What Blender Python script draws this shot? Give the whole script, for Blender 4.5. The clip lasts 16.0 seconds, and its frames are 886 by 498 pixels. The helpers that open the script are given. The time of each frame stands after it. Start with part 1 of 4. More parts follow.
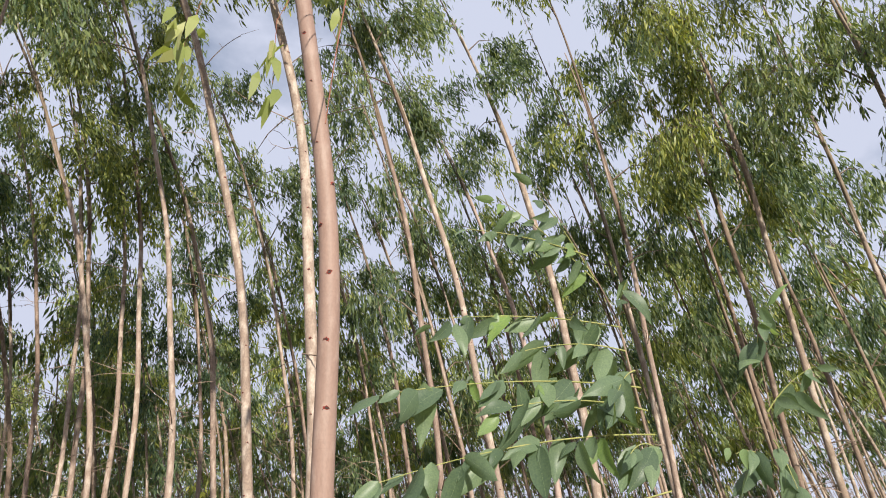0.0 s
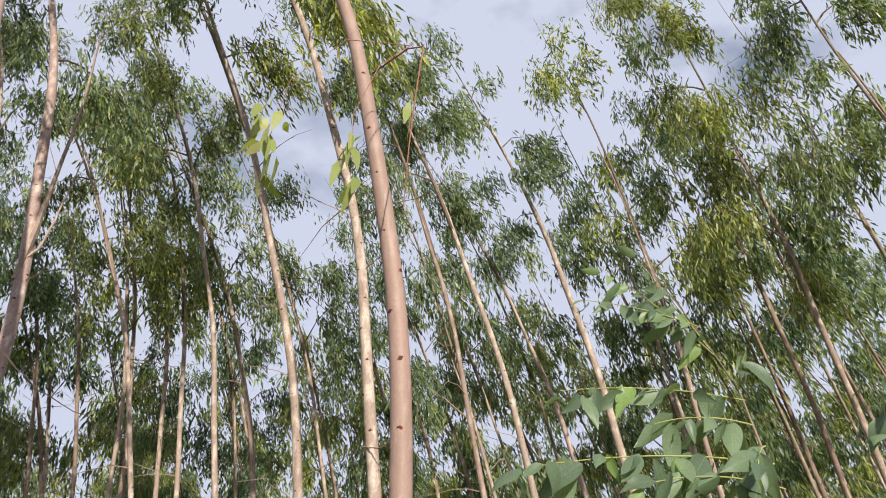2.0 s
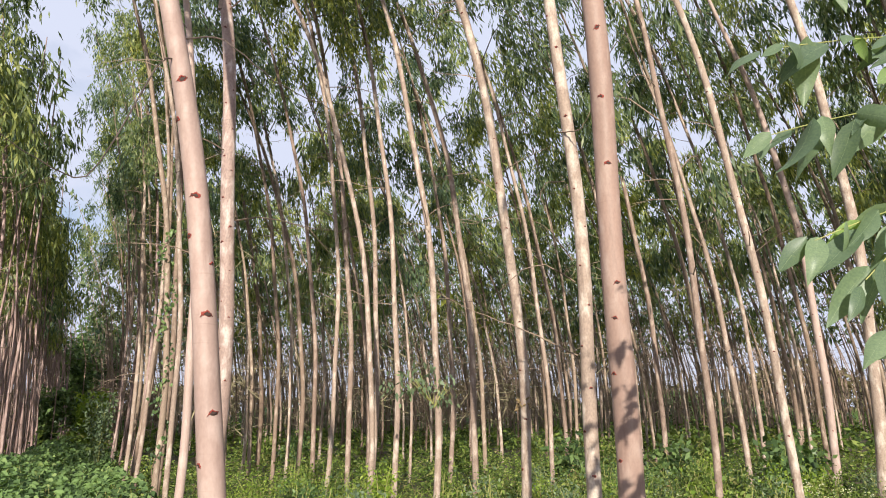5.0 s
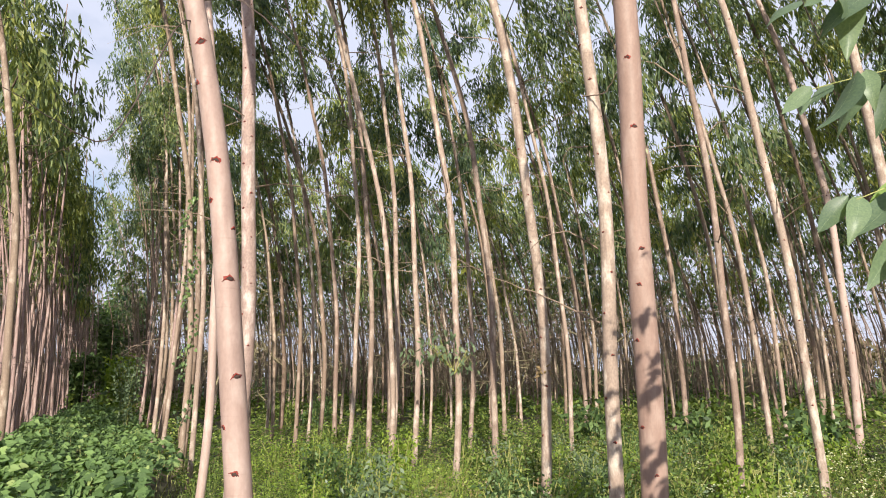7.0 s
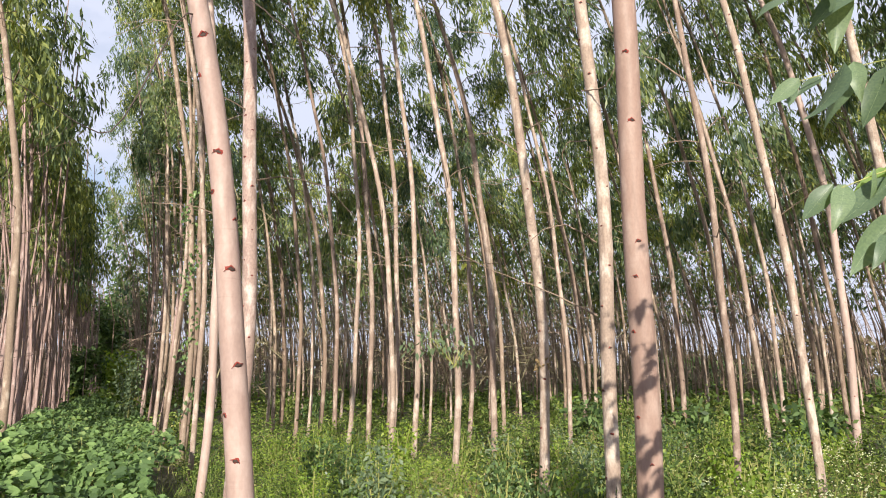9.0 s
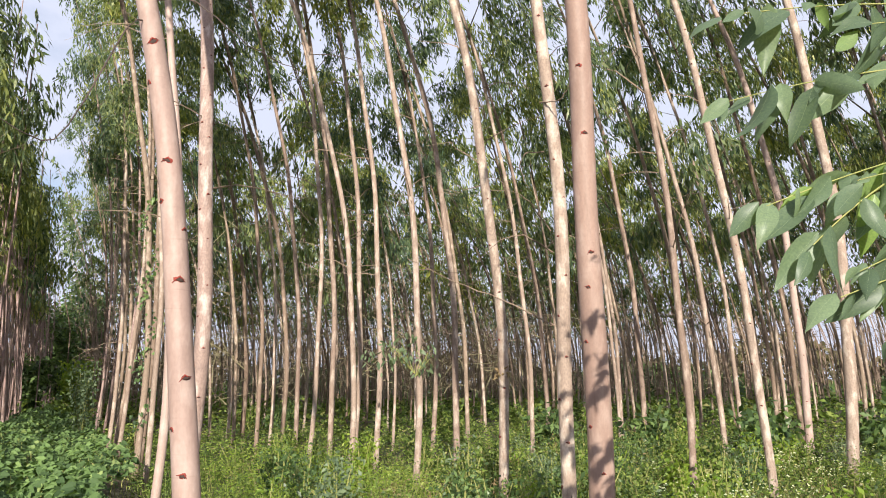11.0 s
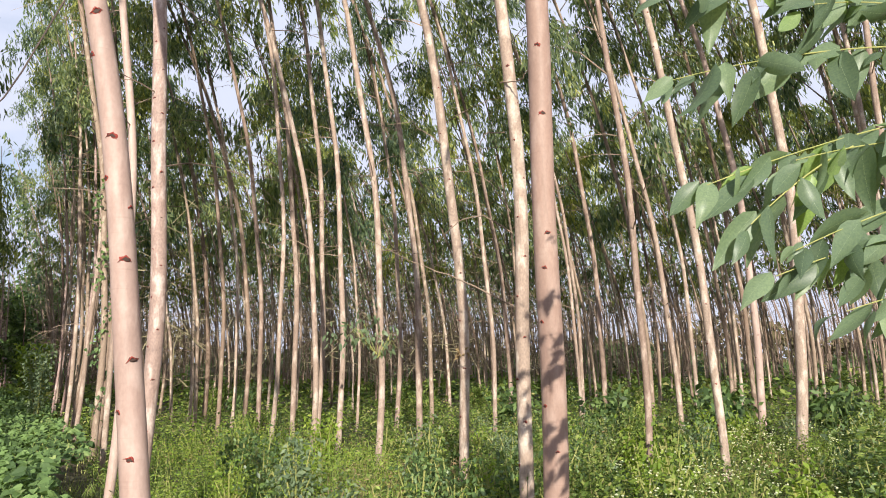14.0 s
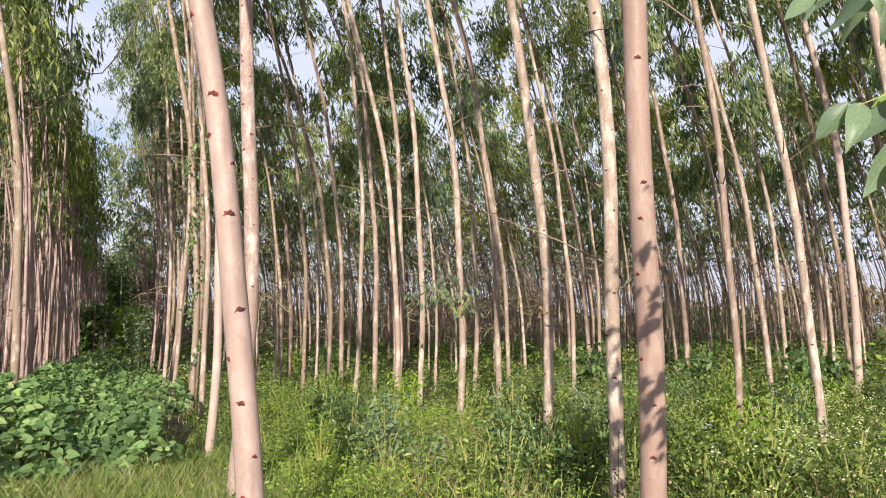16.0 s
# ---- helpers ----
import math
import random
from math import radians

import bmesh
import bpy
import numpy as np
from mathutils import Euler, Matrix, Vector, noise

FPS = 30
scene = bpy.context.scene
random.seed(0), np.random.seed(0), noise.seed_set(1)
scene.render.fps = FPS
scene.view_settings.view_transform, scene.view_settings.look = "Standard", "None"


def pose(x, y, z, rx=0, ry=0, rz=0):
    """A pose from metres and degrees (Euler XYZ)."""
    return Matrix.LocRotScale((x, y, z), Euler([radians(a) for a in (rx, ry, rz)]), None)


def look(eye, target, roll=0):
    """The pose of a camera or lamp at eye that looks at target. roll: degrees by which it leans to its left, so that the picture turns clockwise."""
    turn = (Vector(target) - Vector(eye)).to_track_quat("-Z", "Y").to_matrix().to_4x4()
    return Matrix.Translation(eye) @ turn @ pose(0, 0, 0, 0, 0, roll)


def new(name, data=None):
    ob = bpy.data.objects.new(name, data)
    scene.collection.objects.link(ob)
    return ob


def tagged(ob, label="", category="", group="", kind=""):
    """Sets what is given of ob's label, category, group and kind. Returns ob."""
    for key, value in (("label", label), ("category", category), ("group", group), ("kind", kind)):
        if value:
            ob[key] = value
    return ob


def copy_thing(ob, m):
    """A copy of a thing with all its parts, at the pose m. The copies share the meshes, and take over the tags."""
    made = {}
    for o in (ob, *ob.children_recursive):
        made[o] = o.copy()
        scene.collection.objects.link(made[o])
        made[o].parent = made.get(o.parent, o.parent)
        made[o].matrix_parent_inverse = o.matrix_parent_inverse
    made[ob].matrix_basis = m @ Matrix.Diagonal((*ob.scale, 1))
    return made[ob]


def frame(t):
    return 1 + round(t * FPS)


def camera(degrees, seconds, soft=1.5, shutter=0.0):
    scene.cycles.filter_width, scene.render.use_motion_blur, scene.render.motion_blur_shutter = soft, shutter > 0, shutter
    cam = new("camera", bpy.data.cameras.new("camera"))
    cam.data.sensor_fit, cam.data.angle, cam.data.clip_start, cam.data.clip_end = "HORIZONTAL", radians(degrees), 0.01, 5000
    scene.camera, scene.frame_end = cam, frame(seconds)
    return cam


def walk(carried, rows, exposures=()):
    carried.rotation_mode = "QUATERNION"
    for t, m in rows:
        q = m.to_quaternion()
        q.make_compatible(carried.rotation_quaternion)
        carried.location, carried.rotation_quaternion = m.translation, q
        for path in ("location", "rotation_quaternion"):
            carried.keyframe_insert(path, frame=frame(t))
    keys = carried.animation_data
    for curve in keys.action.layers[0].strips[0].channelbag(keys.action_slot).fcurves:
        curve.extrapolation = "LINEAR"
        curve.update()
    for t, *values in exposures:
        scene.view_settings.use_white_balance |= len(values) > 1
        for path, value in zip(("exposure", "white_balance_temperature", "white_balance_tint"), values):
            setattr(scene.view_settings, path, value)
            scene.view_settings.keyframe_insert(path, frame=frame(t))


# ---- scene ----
cam = camera(67.65, 16.0, soft=1.0, shutter=0.1)
PATH = [
    (0, (0.386, -0.251, 1.912), (1.030, 1.378, 2.877), -3.33),
    (0.5, (0.347, -0.255, 1.914), (0.927, 1.354, 2.950), -2.88),
    (1, (0.293, -0.202, 1.911), (0.868, 1.375, 3.000), -3.04),
    (1.5, (0.212, -0.145, 1.902), (0.790, 1.355, 3.093), -3.50),
    (2, (0.110, -0.104, 1.860), (0.644, 1.394, 3.072), -3.34),
    (2.5, (-0.019, -0.100, 1.726), (0.371, 1.626, 2.659), -3.54),
    (3, (-0.062, -0.049, 1.576), (0.189, 1.804, 2.285), -2.33),
    (3.5, (-0.063, -0.012, 1.544), (0.163, 1.882, 2.146), -1.73),
    (4, (-0.052, -0.004, 1.522), (0.144, 1.896, 2.113), -1.34),
    (4.2, (-0.043, -0.023, 1.541), (0.123, 1.890, 2.102), -1.12),
    (6.5, (-0.024, 0.009, 1.510), (-0.004, 1.956, 1.967), -0.74),
    (7, (-0.038, 0.021, 1.521), (-0.024, 1.979, 1.931), -0.29),
    (7.5, (-0.017, 0.015, 1.538), (-0.016, 1.976, 1.927), 0.20),
    (8, (-0.051, 0.009, 1.510), (-0.045, 1.968, 1.910), 0.06),
    (10.5, (0.031, -0.051, 1.483), (0.063, 1.909, 1.876), -0.20),
    (11, (0.044, -0.025, 1.507), (0.156, 1.927, 1.926), -0.54),
    (11.5, (0.065, -0.028, 1.524), (0.231, 1.919, 1.948), -0.39),
    (12, (0.079, -0.010, 1.516), (0.293, 1.939, 1.909), -0.24),
    (12.5, (0.090, 0.005, 1.509), (0.307, 1.957, 1.886), -0.65),
    (13, (0.103, 0.009, 1.513), (0.327, 1.956, 1.913), -1.25),
    (13.5, (0.106, 0.002, 1.512), (0.312, 1.953, 1.897), -0.81),
    (14, (0.109, -0.000, 1.504), (0.320, 1.955, 1.867), -0.90),
    (14.5, (0.106, 0.005, 1.489), (0.292, 1.966, 1.831), -0.91),
    (15, (0.092, 0.013, 1.483), (0.276, 1.977, 1.813), -0.62),
    (15.5, (0.022, 0.014, 1.472), (0.092, 1.991, 1.767), -0.52),
    (16, (-0.015, 0.036, 1.435), (-0.017, 2.019, 1.697), -0.57),
]
EXPOSURES = [(0.0, 0.36), (2.0, 0.35), (4.0, 0.47), (7.0, 0.60), (12.0, 0.63), (16.0, 0.65)]
walk(cam, [(t, look(eye, target, roll)) for t, eye, target, roll in PATH], EXPOSURES)

# ---- light: hazy bright sky, low sun behind the camera ----
SUN_ELEVATION, SUN_AZIMUTH = 19.0, 180.0          # azimuth clockwise from +y
world = bpy.data.worlds.new("world")
scene.world = world
world.use_nodes = True
wn, wl = world.node_tree.nodes, world.node_tree.links
wn.clear()
sky = wn.new("ShaderNodeTexSky")
sky.sky_type, sky.sun_disc = "NISHITA", False
sky.sun_elevation, sky.sun_rotation = radians(SUN_ELEVATION), radians(SUN_AZIMUTH)
sky.air_density, sky.dust_density, sky.ozone_density = 1.0, 1.5, 1.5
clear = wn.new("ShaderNodeBackground")
clear.inputs["Strength"].default_value = 0.11
cloud = wn.new("ShaderNodeBackground")
cloud.inputs["Color"].default_value = (0.765, 0.815, 1.0, 1)
cloud.inputs["Strength"].default_value = 0.66
wtc, wmap, wno, wra = wn.new("ShaderNodeTexCoord"), wn.new("ShaderNodeMapping"), wn.new("ShaderNodeTexNoise"), wn.new("ShaderNodeValToRGB")
wmap.inputs["Scale"].default_value = (2.2, 2.2, 4.0)
wno.inputs["Scale"].default_value, wno.inputs["Detail"].default_value = 1.6, 7.0
wra.color_ramp.elements[0].position, wra.color_ramp.elements[1].position = 0.20, 0.42
wmix, wout = wn.new("ShaderNodeMixShader"), wn.new("ShaderNodeOutputWorld")
wl.new(wtc.outputs["Generated"], wmap.inputs["Vector"])
wl.new(wmap.outputs["Vector"], wno.inputs["Vector"])
wl.new(wno.outputs["Fac"], wra.inputs["Fac"])
wl.new(sky.outputs["Color"], clear.inputs["Color"])
wl.new(wra.outputs["Color"], wmix.inputs["Fac"])
wl.new(clear.outputs["Background"], wmix.inputs[1])
wl.new(cloud.outputs["Background"], wmix.inputs[2])
wl.new(wmix.outputs["Shader"], wout.inputs["Surface"])

sun_data = bpy.data.lights.new("sun", "SUN")
sun_data.energy, sun_data.angle, sun_data.color = 5.0, radians(0.6), (1.0, 0.95, 0.82)
sun = new("sun", sun_data)
sa, se = radians(SUN_AZIMUTH), radians(SUN_ELEVATION)
sun_way = Vector((math.sin(sa) * math.cos(se), math.cos(sa) * math.cos(se), math.sin(se)))
sun.rotation_euler = sun_way.to_track_quat("Z", "Y").to_euler()
sun.location = sun_way * 40

# ---- materials ----


def material(name):
    m = bpy.data.materials.new(name)
    m.use_nodes = True
    nodes, links = m.node_tree.nodes, m.node_tree.links
    return m, nodes, links, nodes["Principled BSDF"]


def ramp(nodes, *stops):
    r = nodes.new("ShaderNodeValToRGB")
    while len(r.color_ramp.elements) < len(stops):
        r.color_ramp.elements.new(0.5)
    for e, (p, c) in zip(r.color_ramp.elements, stops):
        e.position, e.color = p, (*c, 1)
    return r


def noise_tex(nodes, links, scale, detail, stretch=(1, 1, 1), where="Object"):
    tc, mp, no = nodes.new("ShaderNodeTexCoord"), nodes.new("ShaderNodeMapping"), nodes.new("ShaderNodeTexNoise")
    mp.inputs["Scale"].default_value = stretch
    no.inputs["Scale"].default_value, no.inputs["Detail"].default_value = scale, detail
    links.new(tc.outputs[where], mp.inputs["Vector"])
    links.new(mp.outputs["Vector"], no.inputs["Vector"])
    return no


def mixed(nodes, links, fac, a, b, blend="MIX"):
    mx = nodes.new("ShaderNodeMix")
    mx.data_type, mx.blend_type = "RGBA", blend
    for sock, v in ((mx.inputs["Factor"], fac), (mx.inputs["A"], a), (mx.inputs["B"], b)):
        if isinstance(v, (int, float)):
            sock.default_value = v
        elif isinstance(v, tuple):
            sock.default_value = (*v, 1)
        else:
            links.new(v, sock)
    return mx.outputs["Result"]


def bark_material(name, base, pale, dark, patch_low, patch_high, rough, grit=1.0):
    """Smooth gum bark: mottled skin, shed patches, grey streaks, fine relief."""
    m, n, l, bsdf = material(name)
    big = noise_tex(n, l, 2.2, 5, (1, 1, 0.35))
    skin = ramp(n, (0.32, tuple(c * 0.84 for c in base)), (0.62, base), (0.85, tuple(min(1, c * 1.10) for c in base)))
    l.new(big.outputs["Fac"], skin.inputs["Fac"])
    shed = noise_tex(n, l, 9.0, 6, (1.3, 1.3, 0.55))
    mask = ramp(n, (patch_low, (0, 0, 0)), (patch_high, (1, 1, 1)))
    l.new(shed.outputs["Fac"], mask.inputs["Fac"])
    col = mixed(n, l, mask.outputs["Color"], skin.outputs["Color"], pale)
    streak = noise_tex(n, l, 26.0, 5, (1.0, 1.0, 0.10))
    smask = ramp(n, (0.55, (0, 0, 0)), (0.78, (0.6, 0.6, 0.6)))
    l.new(streak.outputs["Fac"], smask.inputs["Fac"])
    col = mixed(n, l, smask.outputs["Color"], col, dark)
    ring = noise_tex(n, l, 7.0, 4, (0.5, 0.5, 9.0))
    rmask = ramp(n, (0.62, (0, 0, 0)), (0.75, (0.35, 0.35, 0.35)))
    l.new(ring.outputs["Fac"], rmask.inputs["Fac"])
    col = mixed(n, l, rmask.outputs["Color"], col, dark)
    grain = noise_tex(n, l, 70.0, 4, (1, 1, 0.6))
    gmask = ramp(n, (0.32, (1 - 0.18 * grit, 1 - 0.20 * grit, 1 - 0.20 * grit)), (0.68, (1 + 0.14 * grit, 1 + 0.13 * grit, 1 + 0.13 * grit)))
    l.new(grain.outputs["Fac"], gmask.inputs["Fac"])
    col = mixed(n, l, 1.0, col, gmask.outputs["Color"], "MULTIPLY")
    info = n.new("ShaderNodeObjectInfo")
    tone = ramp(n, (0.0, (0.72, 0.66, 0.64)), (0.5, (0.96, 0.94, 0.93)), (1.0, (1.14, 1.15, 1.14)))
    l.new(info.outputs["Random"], tone.inputs["Fac"])
    col = mixed(n, l, 1.0, col, tone.outputs["Color"], "MULTIPLY")
    l.new(col, bsdf.inputs["Base Color"])
    bsdf.inputs["Roughness"].default_value = rough
    bsdf.inputs["Specular IOR Level"].default_value = 0.3
    bump = n.new("ShaderNodeBump")
    bump.inputs["Strength"].default_value, bump.inputs["Distance"].default_value = 0.5, 0.012
    l.new(shed.outputs["Fac"], bump.inputs["Height"])
    l.new(bump.outputs["Normal"], bsdf.inputs["Normal"])
    return m


def leaf_material(name, stops, gloss, glow, rib=None, by_tree=False, patch_range=(0.80, 1.15)):
    """Leaves: each its own tone; light passes through the blade."""
    m, n, l, bsdf = material(name)
    geo = n.new("ShaderNodeNewGeometry")
    tone = ramp(n, *stops)
    if rib:
        info = n.new("ShaderNodeObjectInfo")
        l.new(info.outputs["Random"], tone.inputs["Fac"])
    else:
        l.new(geo.outputs["Random Per Island"], tone.inputs["Fac"])
    patch = noise_tex(n, l, 1.1 if not rib else 30.0, 3)
    a, b = patch_range
    shade = ramp(n, (0.3, (a, a * 1.05, a)), (0.7, (b, b * 0.98, b * 0.87)))
    l.new(patch.outputs["Fac"], shade.inputs["Fac"])
    col = mixed(n, l, 1.0, tone.outputs["Color"], shade.outputs["Color"], "MULTIPLY")
    if by_tree:
        who = n.new("ShaderNodeObjectInfo")
        own = ramp(n, (0.0, (0.66, 0.77, 0.98)), (0.45, (0.94, 0.98, 1.04)), (0.75, (1.22, 1.15, 0.90)), (1.0, (1.50, 1.33, 0.80)))
        l.new(who.outputs["Random"], own.inputs["Fac"])
        col = mixed(n, l, 1.0, col, own.outputs["Color"], "MULTIPLY")
    if rib:
        tc, sep, ab, lt = n.new("ShaderNodeTexCoord"), n.new("ShaderNodeSeparateXYZ"), n.new("ShaderNodeMath"), n.new("ShaderNodeMath")
        ab.operation, lt.operation = "ABSOLUTE", "LESS_THAN"
        lt.inputs[1].default_value = 0.0011
        l.new(tc.outputs["Object"], sep.inputs["Vector"])
        l.new(sep.outputs["X"], ab.inputs[0])
        l.new(ab.outputs["Value"], lt.inputs[0])
        col = mixed(n, l, lt.outputs["Value"], col, rib)
    l.new(col, bsdf.inputs["Base Color"])
    bsdf.inputs["Roughness"].default_value = gloss
    bsdf.inputs["Specular IOR Level"].default_value = 0.35
    trans, mix = n.new("ShaderNodeBsdfTranslucent"), n.new("ShaderNodeMixShader")
    warm = mixed(n, l, 1.0, col, (1.5, 1.55, 0.6), "MULTIPLY")
    l.new(warm, trans.inputs["Color"])
    mix.inputs["Fac"].default_value = glow
    l.new(bsdf.outputs["BSDF"], mix.inputs[1])
    l.new(trans.outputs["BSDF"], mix.inputs[2])
    l.new(mix.outputs["Shader"], n["Material Output"].inputs["Surface"])
    return m


def wood_material(name, a, b, scale=8.0):
    m, n, l, bsdf = material(name)
    no = noise_tex(n, l, scale, 5, (1, 1, 0.4))
    r = ramp(n, (0.3, a), (0.7, b))
    l.new(no.outputs["Fac"], r.inputs["Fac"])
    l.new(r.outputs["Color"], bsdf.inputs["Base Color"])
    bsdf.inputs["Roughness"].default_value = 0.8
    return m


BARK_SMOOTH = bark_material("smooth_pink_bark", (0.424, 0.308, 0.268), (0.48, 0.368, 0.324), (0.288, 0.196, 0.164), 0.50, 0.68, 0.55, 0.35)
BARK_TAN = bark_material("smooth_tan_bark", (0.455, 0.326, 0.272), (0.50, 0.385, 0.33), (0.304, 0.202, 0.162), 0.50, 0.68, 0.55, 0.35)
BARK_PATCHY = bark_material("patchy_pale_bark", (0.335, 0.252, 0.202), (0.49, 0.405, 0.340), (0.140, 0.094, 0.072), 0.48, 0.62, 0.7)
BARK_KNOTTY = bark_material("mottled_pink_bark", (0.395, 0.290, 0.250), (0.60, 0.50, 0.45), (0.200, 0.134, 0.112), 0.50, 0.64, 0.6)
BARK_BROWN = bark_material("brown_tan_bark", (0.268, 0.196, 0.148), (0.41, 0.332, 0.268), (0.126, 0.084, 0.064), 0.52, 0.66, 0.75)
# Light on the trunks across the lane is put into this paler pink.
BARK_LILAC_LIT = bark_material("lilac_pink_lit_bark", (0.369, 0.261, 0.239), (0.486, 0.378, 0.347), (0.153, 0.099, 0.086), 0.52, 0.66, 0.75)
BARK_LIMB = bark_material("limb_bark", (0.212, 0.157, 0.115), (0.281, 0.221, 0.17), (0.093, 0.068, 0.051), 0.52, 0.66, 0.75)
TWIG_DEAD = wood_material("dead_twig", (0.16, 0.105, 0.075), (0.30, 0.215, 0.155))
TWIG_BRUSH = wood_material("brush_twig", (0.11, 0.07, 0.06), (0.21, 0.145, 0.12), 2.0)
TWIG_OLIVE = wood_material("olive_brush_twig", (0.15, 0.125, 0.070), (0.29, 0.245, 0.140), 2.0)
TWIG_DARK = wood_material("dark_twig", (0.05, 0.035, 0.03), (0.11, 0.075, 0.06))
TWIG_GREEN = wood_material("green_twig", (0.24, 0.26, 0.07), (0.36, 0.34, 0.12))
TWIG_RED = wood_material("red_twig", (0.22, 0.075, 0.05), (0.30, 0.13, 0.08))
SCAR_RED = wood_material("branch_scar", (0.09, 0.012, 0.009), (0.36, 0.050, 0.032), 90)
# Near-black for the scar's centre: the shade of a hole as colour.
SCAR_DARK = wood_material("scar_hole_shade", (0.03, 0.015, 0.012), (0.06, 0.03, 0.022), 60)
LEAF_CROWN = leaf_material("gum_leaves", ((0.0, (0.060, 0.092, 0.062)), (0.45, (0.145, 0.185, 0.098)), (0.85, (0.245, 0.275, 0.125)), (1.0, (0.34, 0.35, 0.18))), 0.38, 0.42, None, True, (0.72, 1.35))
LEAF_YOUNG = leaf_material("young_gum_leaves", ((0.0, (0.21, 0.25, 0.08)), (0.6, (0.33, 0.36, 0.13)), (1.0, (0.44, 0.42, 0.20))), 0.45, 0.40)
LEAF_BROAD = leaf_material("broad_gum_leaf", ((0.0, (0.101, 0.145, 0.097)), (0.5, (0.167, 0.229, 0.150)), (0.85, (0.207, 0.273, 0.172)), (1.0, (0.238, 0.343, 0.106))), 0.40, 0.40, (0.334, 0.396, 0.246))
LEAF_HERB = leaf_material("herb_leaves", ((0.0, (0.032, 0.056, 0.013)), (0.35, (0.091, 0.142, 0.030)), (0.7, (0.173, 0.241, 0.052)), (0.92, (0.255, 0.301, 0.082)), (1.0, (0.346, 0.318, 0.146))), 0.62, 0.28, None, False, (0.52, 1.4))
LEAF_CREEPER = leaf_material("creeper_leaves", ((0.0, (0.065, 0.112, 0.044)), (0.5, (0.145, 0.228, 0.084)), (0.9, (0.205, 0.302, 0.114)), (1.0, (0.280, 0.350, 0.140))), 0.72, 0.30, None, False, (0.66, 1.25))
LEAF_BUSH = leaf_material("dark_bush_leaves", ((0.0, (0.040, 0.068, 0.028)), (0.5, (0.095, 0.155, 0.058)), (1.0, (0.20, 0.28, 0.11))), 0.40, 0.28, None, False, (0.66, 1.25))
LEAF_GREY = leaf_material("grey_green_leaves", ((0.0, (0.09, 0.13, 0.08)), (0.5, (0.15, 0.20, 0.12)), (1.0, (0.22, 0.27, 0.17))), 0.5, 0.3)
# Sunshine on leaves is put into this brighter yellow-green.
LEAF_SUNLIT_LIME = leaf_material("sunlit_lime_leaves", ((0.0, (0.131, 0.221, 0.025)), (0.6, (0.236, 0.323, 0.051)), (1.0, (0.350, 0.399, 0.102))), 0.55, 0.40, None, False, (0.7, 1.25))
# Far brushwood: the shade of the stand is put into its dark brown.
BRUSH = leaf_material("shaded_brush", ((0.0, (0.062, 0.052, 0.030)), (0.6, (0.125, 0.102, 0.058)), (1.0, (0.19, 0.165, 0.088))), 0.8, 0.1)
GRASS = leaf_material("grass_blades", ((0.0, (0.098, 0.164, 0.033)), (0.5, (0.180, 0.246, 0.066)), (0.8, (0.271, 0.287, 0.115)), (1.0, (0.377, 0.320, 0.197))), 0.6, 0.3)
DRY = leaf_material("dry_stalks", ((0.0, (0.16, 0.10, 0.055)), (0.6, (0.26, 0.18, 0.10)), (1.0, (0.36, 0.28, 0.17))), 0.8, 0.15)
DRY_GRASS = leaf_material("dry_grass_blades", ((0.0, (0.187, 0.187, 0.068)), (0.5, (0.306, 0.264, 0.128)), (1.0, (0.425, 0.348, 0.230))), 0.7, 0.25)
PETAL = leaf_material("white_petals", ((0.0, (0.48, 0.50, 0.30)), (1.0, (0.66, 0.66, 0.50))), 0.6, 0.2)


def soil_material():
    m, n, l, bsdf = material("soil_and_litter")
    a, b = noise_tex(n, l, 0.5, 6), noise_tex(n, l, 14.0, 7)
    r = ramp(n, (0.30, (0.05, 0.055, 0.025)), (0.55, (0.10, 0.08, 0.045)), (0.78, (0.22, 0.14, 0.09)))
    l.new(a.outputs["Fac"], r.inputs["Fac"])
    f = ramp(n, (0.3, (0.55, 0.55, 0.5)), (0.7, (1.25, 1.2, 1.1)))
    l.new(b.outputs["Fac"], f.inputs["Fac"])
    l.new(mixed(n, l, 1.0, r.outputs["Color"], f.outputs["Color"], "MULTIPLY"), bsdf.inputs["Base Color"])
    bsdf.inputs["Roughness"].default_value = 0.95
    bump = n.new("ShaderNodeBump")
    bump.inputs["Strength"].default_value, bump.inputs["Distance"].default_value = 0.8, 0.04
    l.new(b.outputs["Fac"], bump.inputs["Height"])
    l.new(bump.outputs["Normal"], bsdf.inputs["Normal"])
    return m


SOIL = soil_material()

# ---- mesh tools ----
RNG = np.random.default_rng(7)


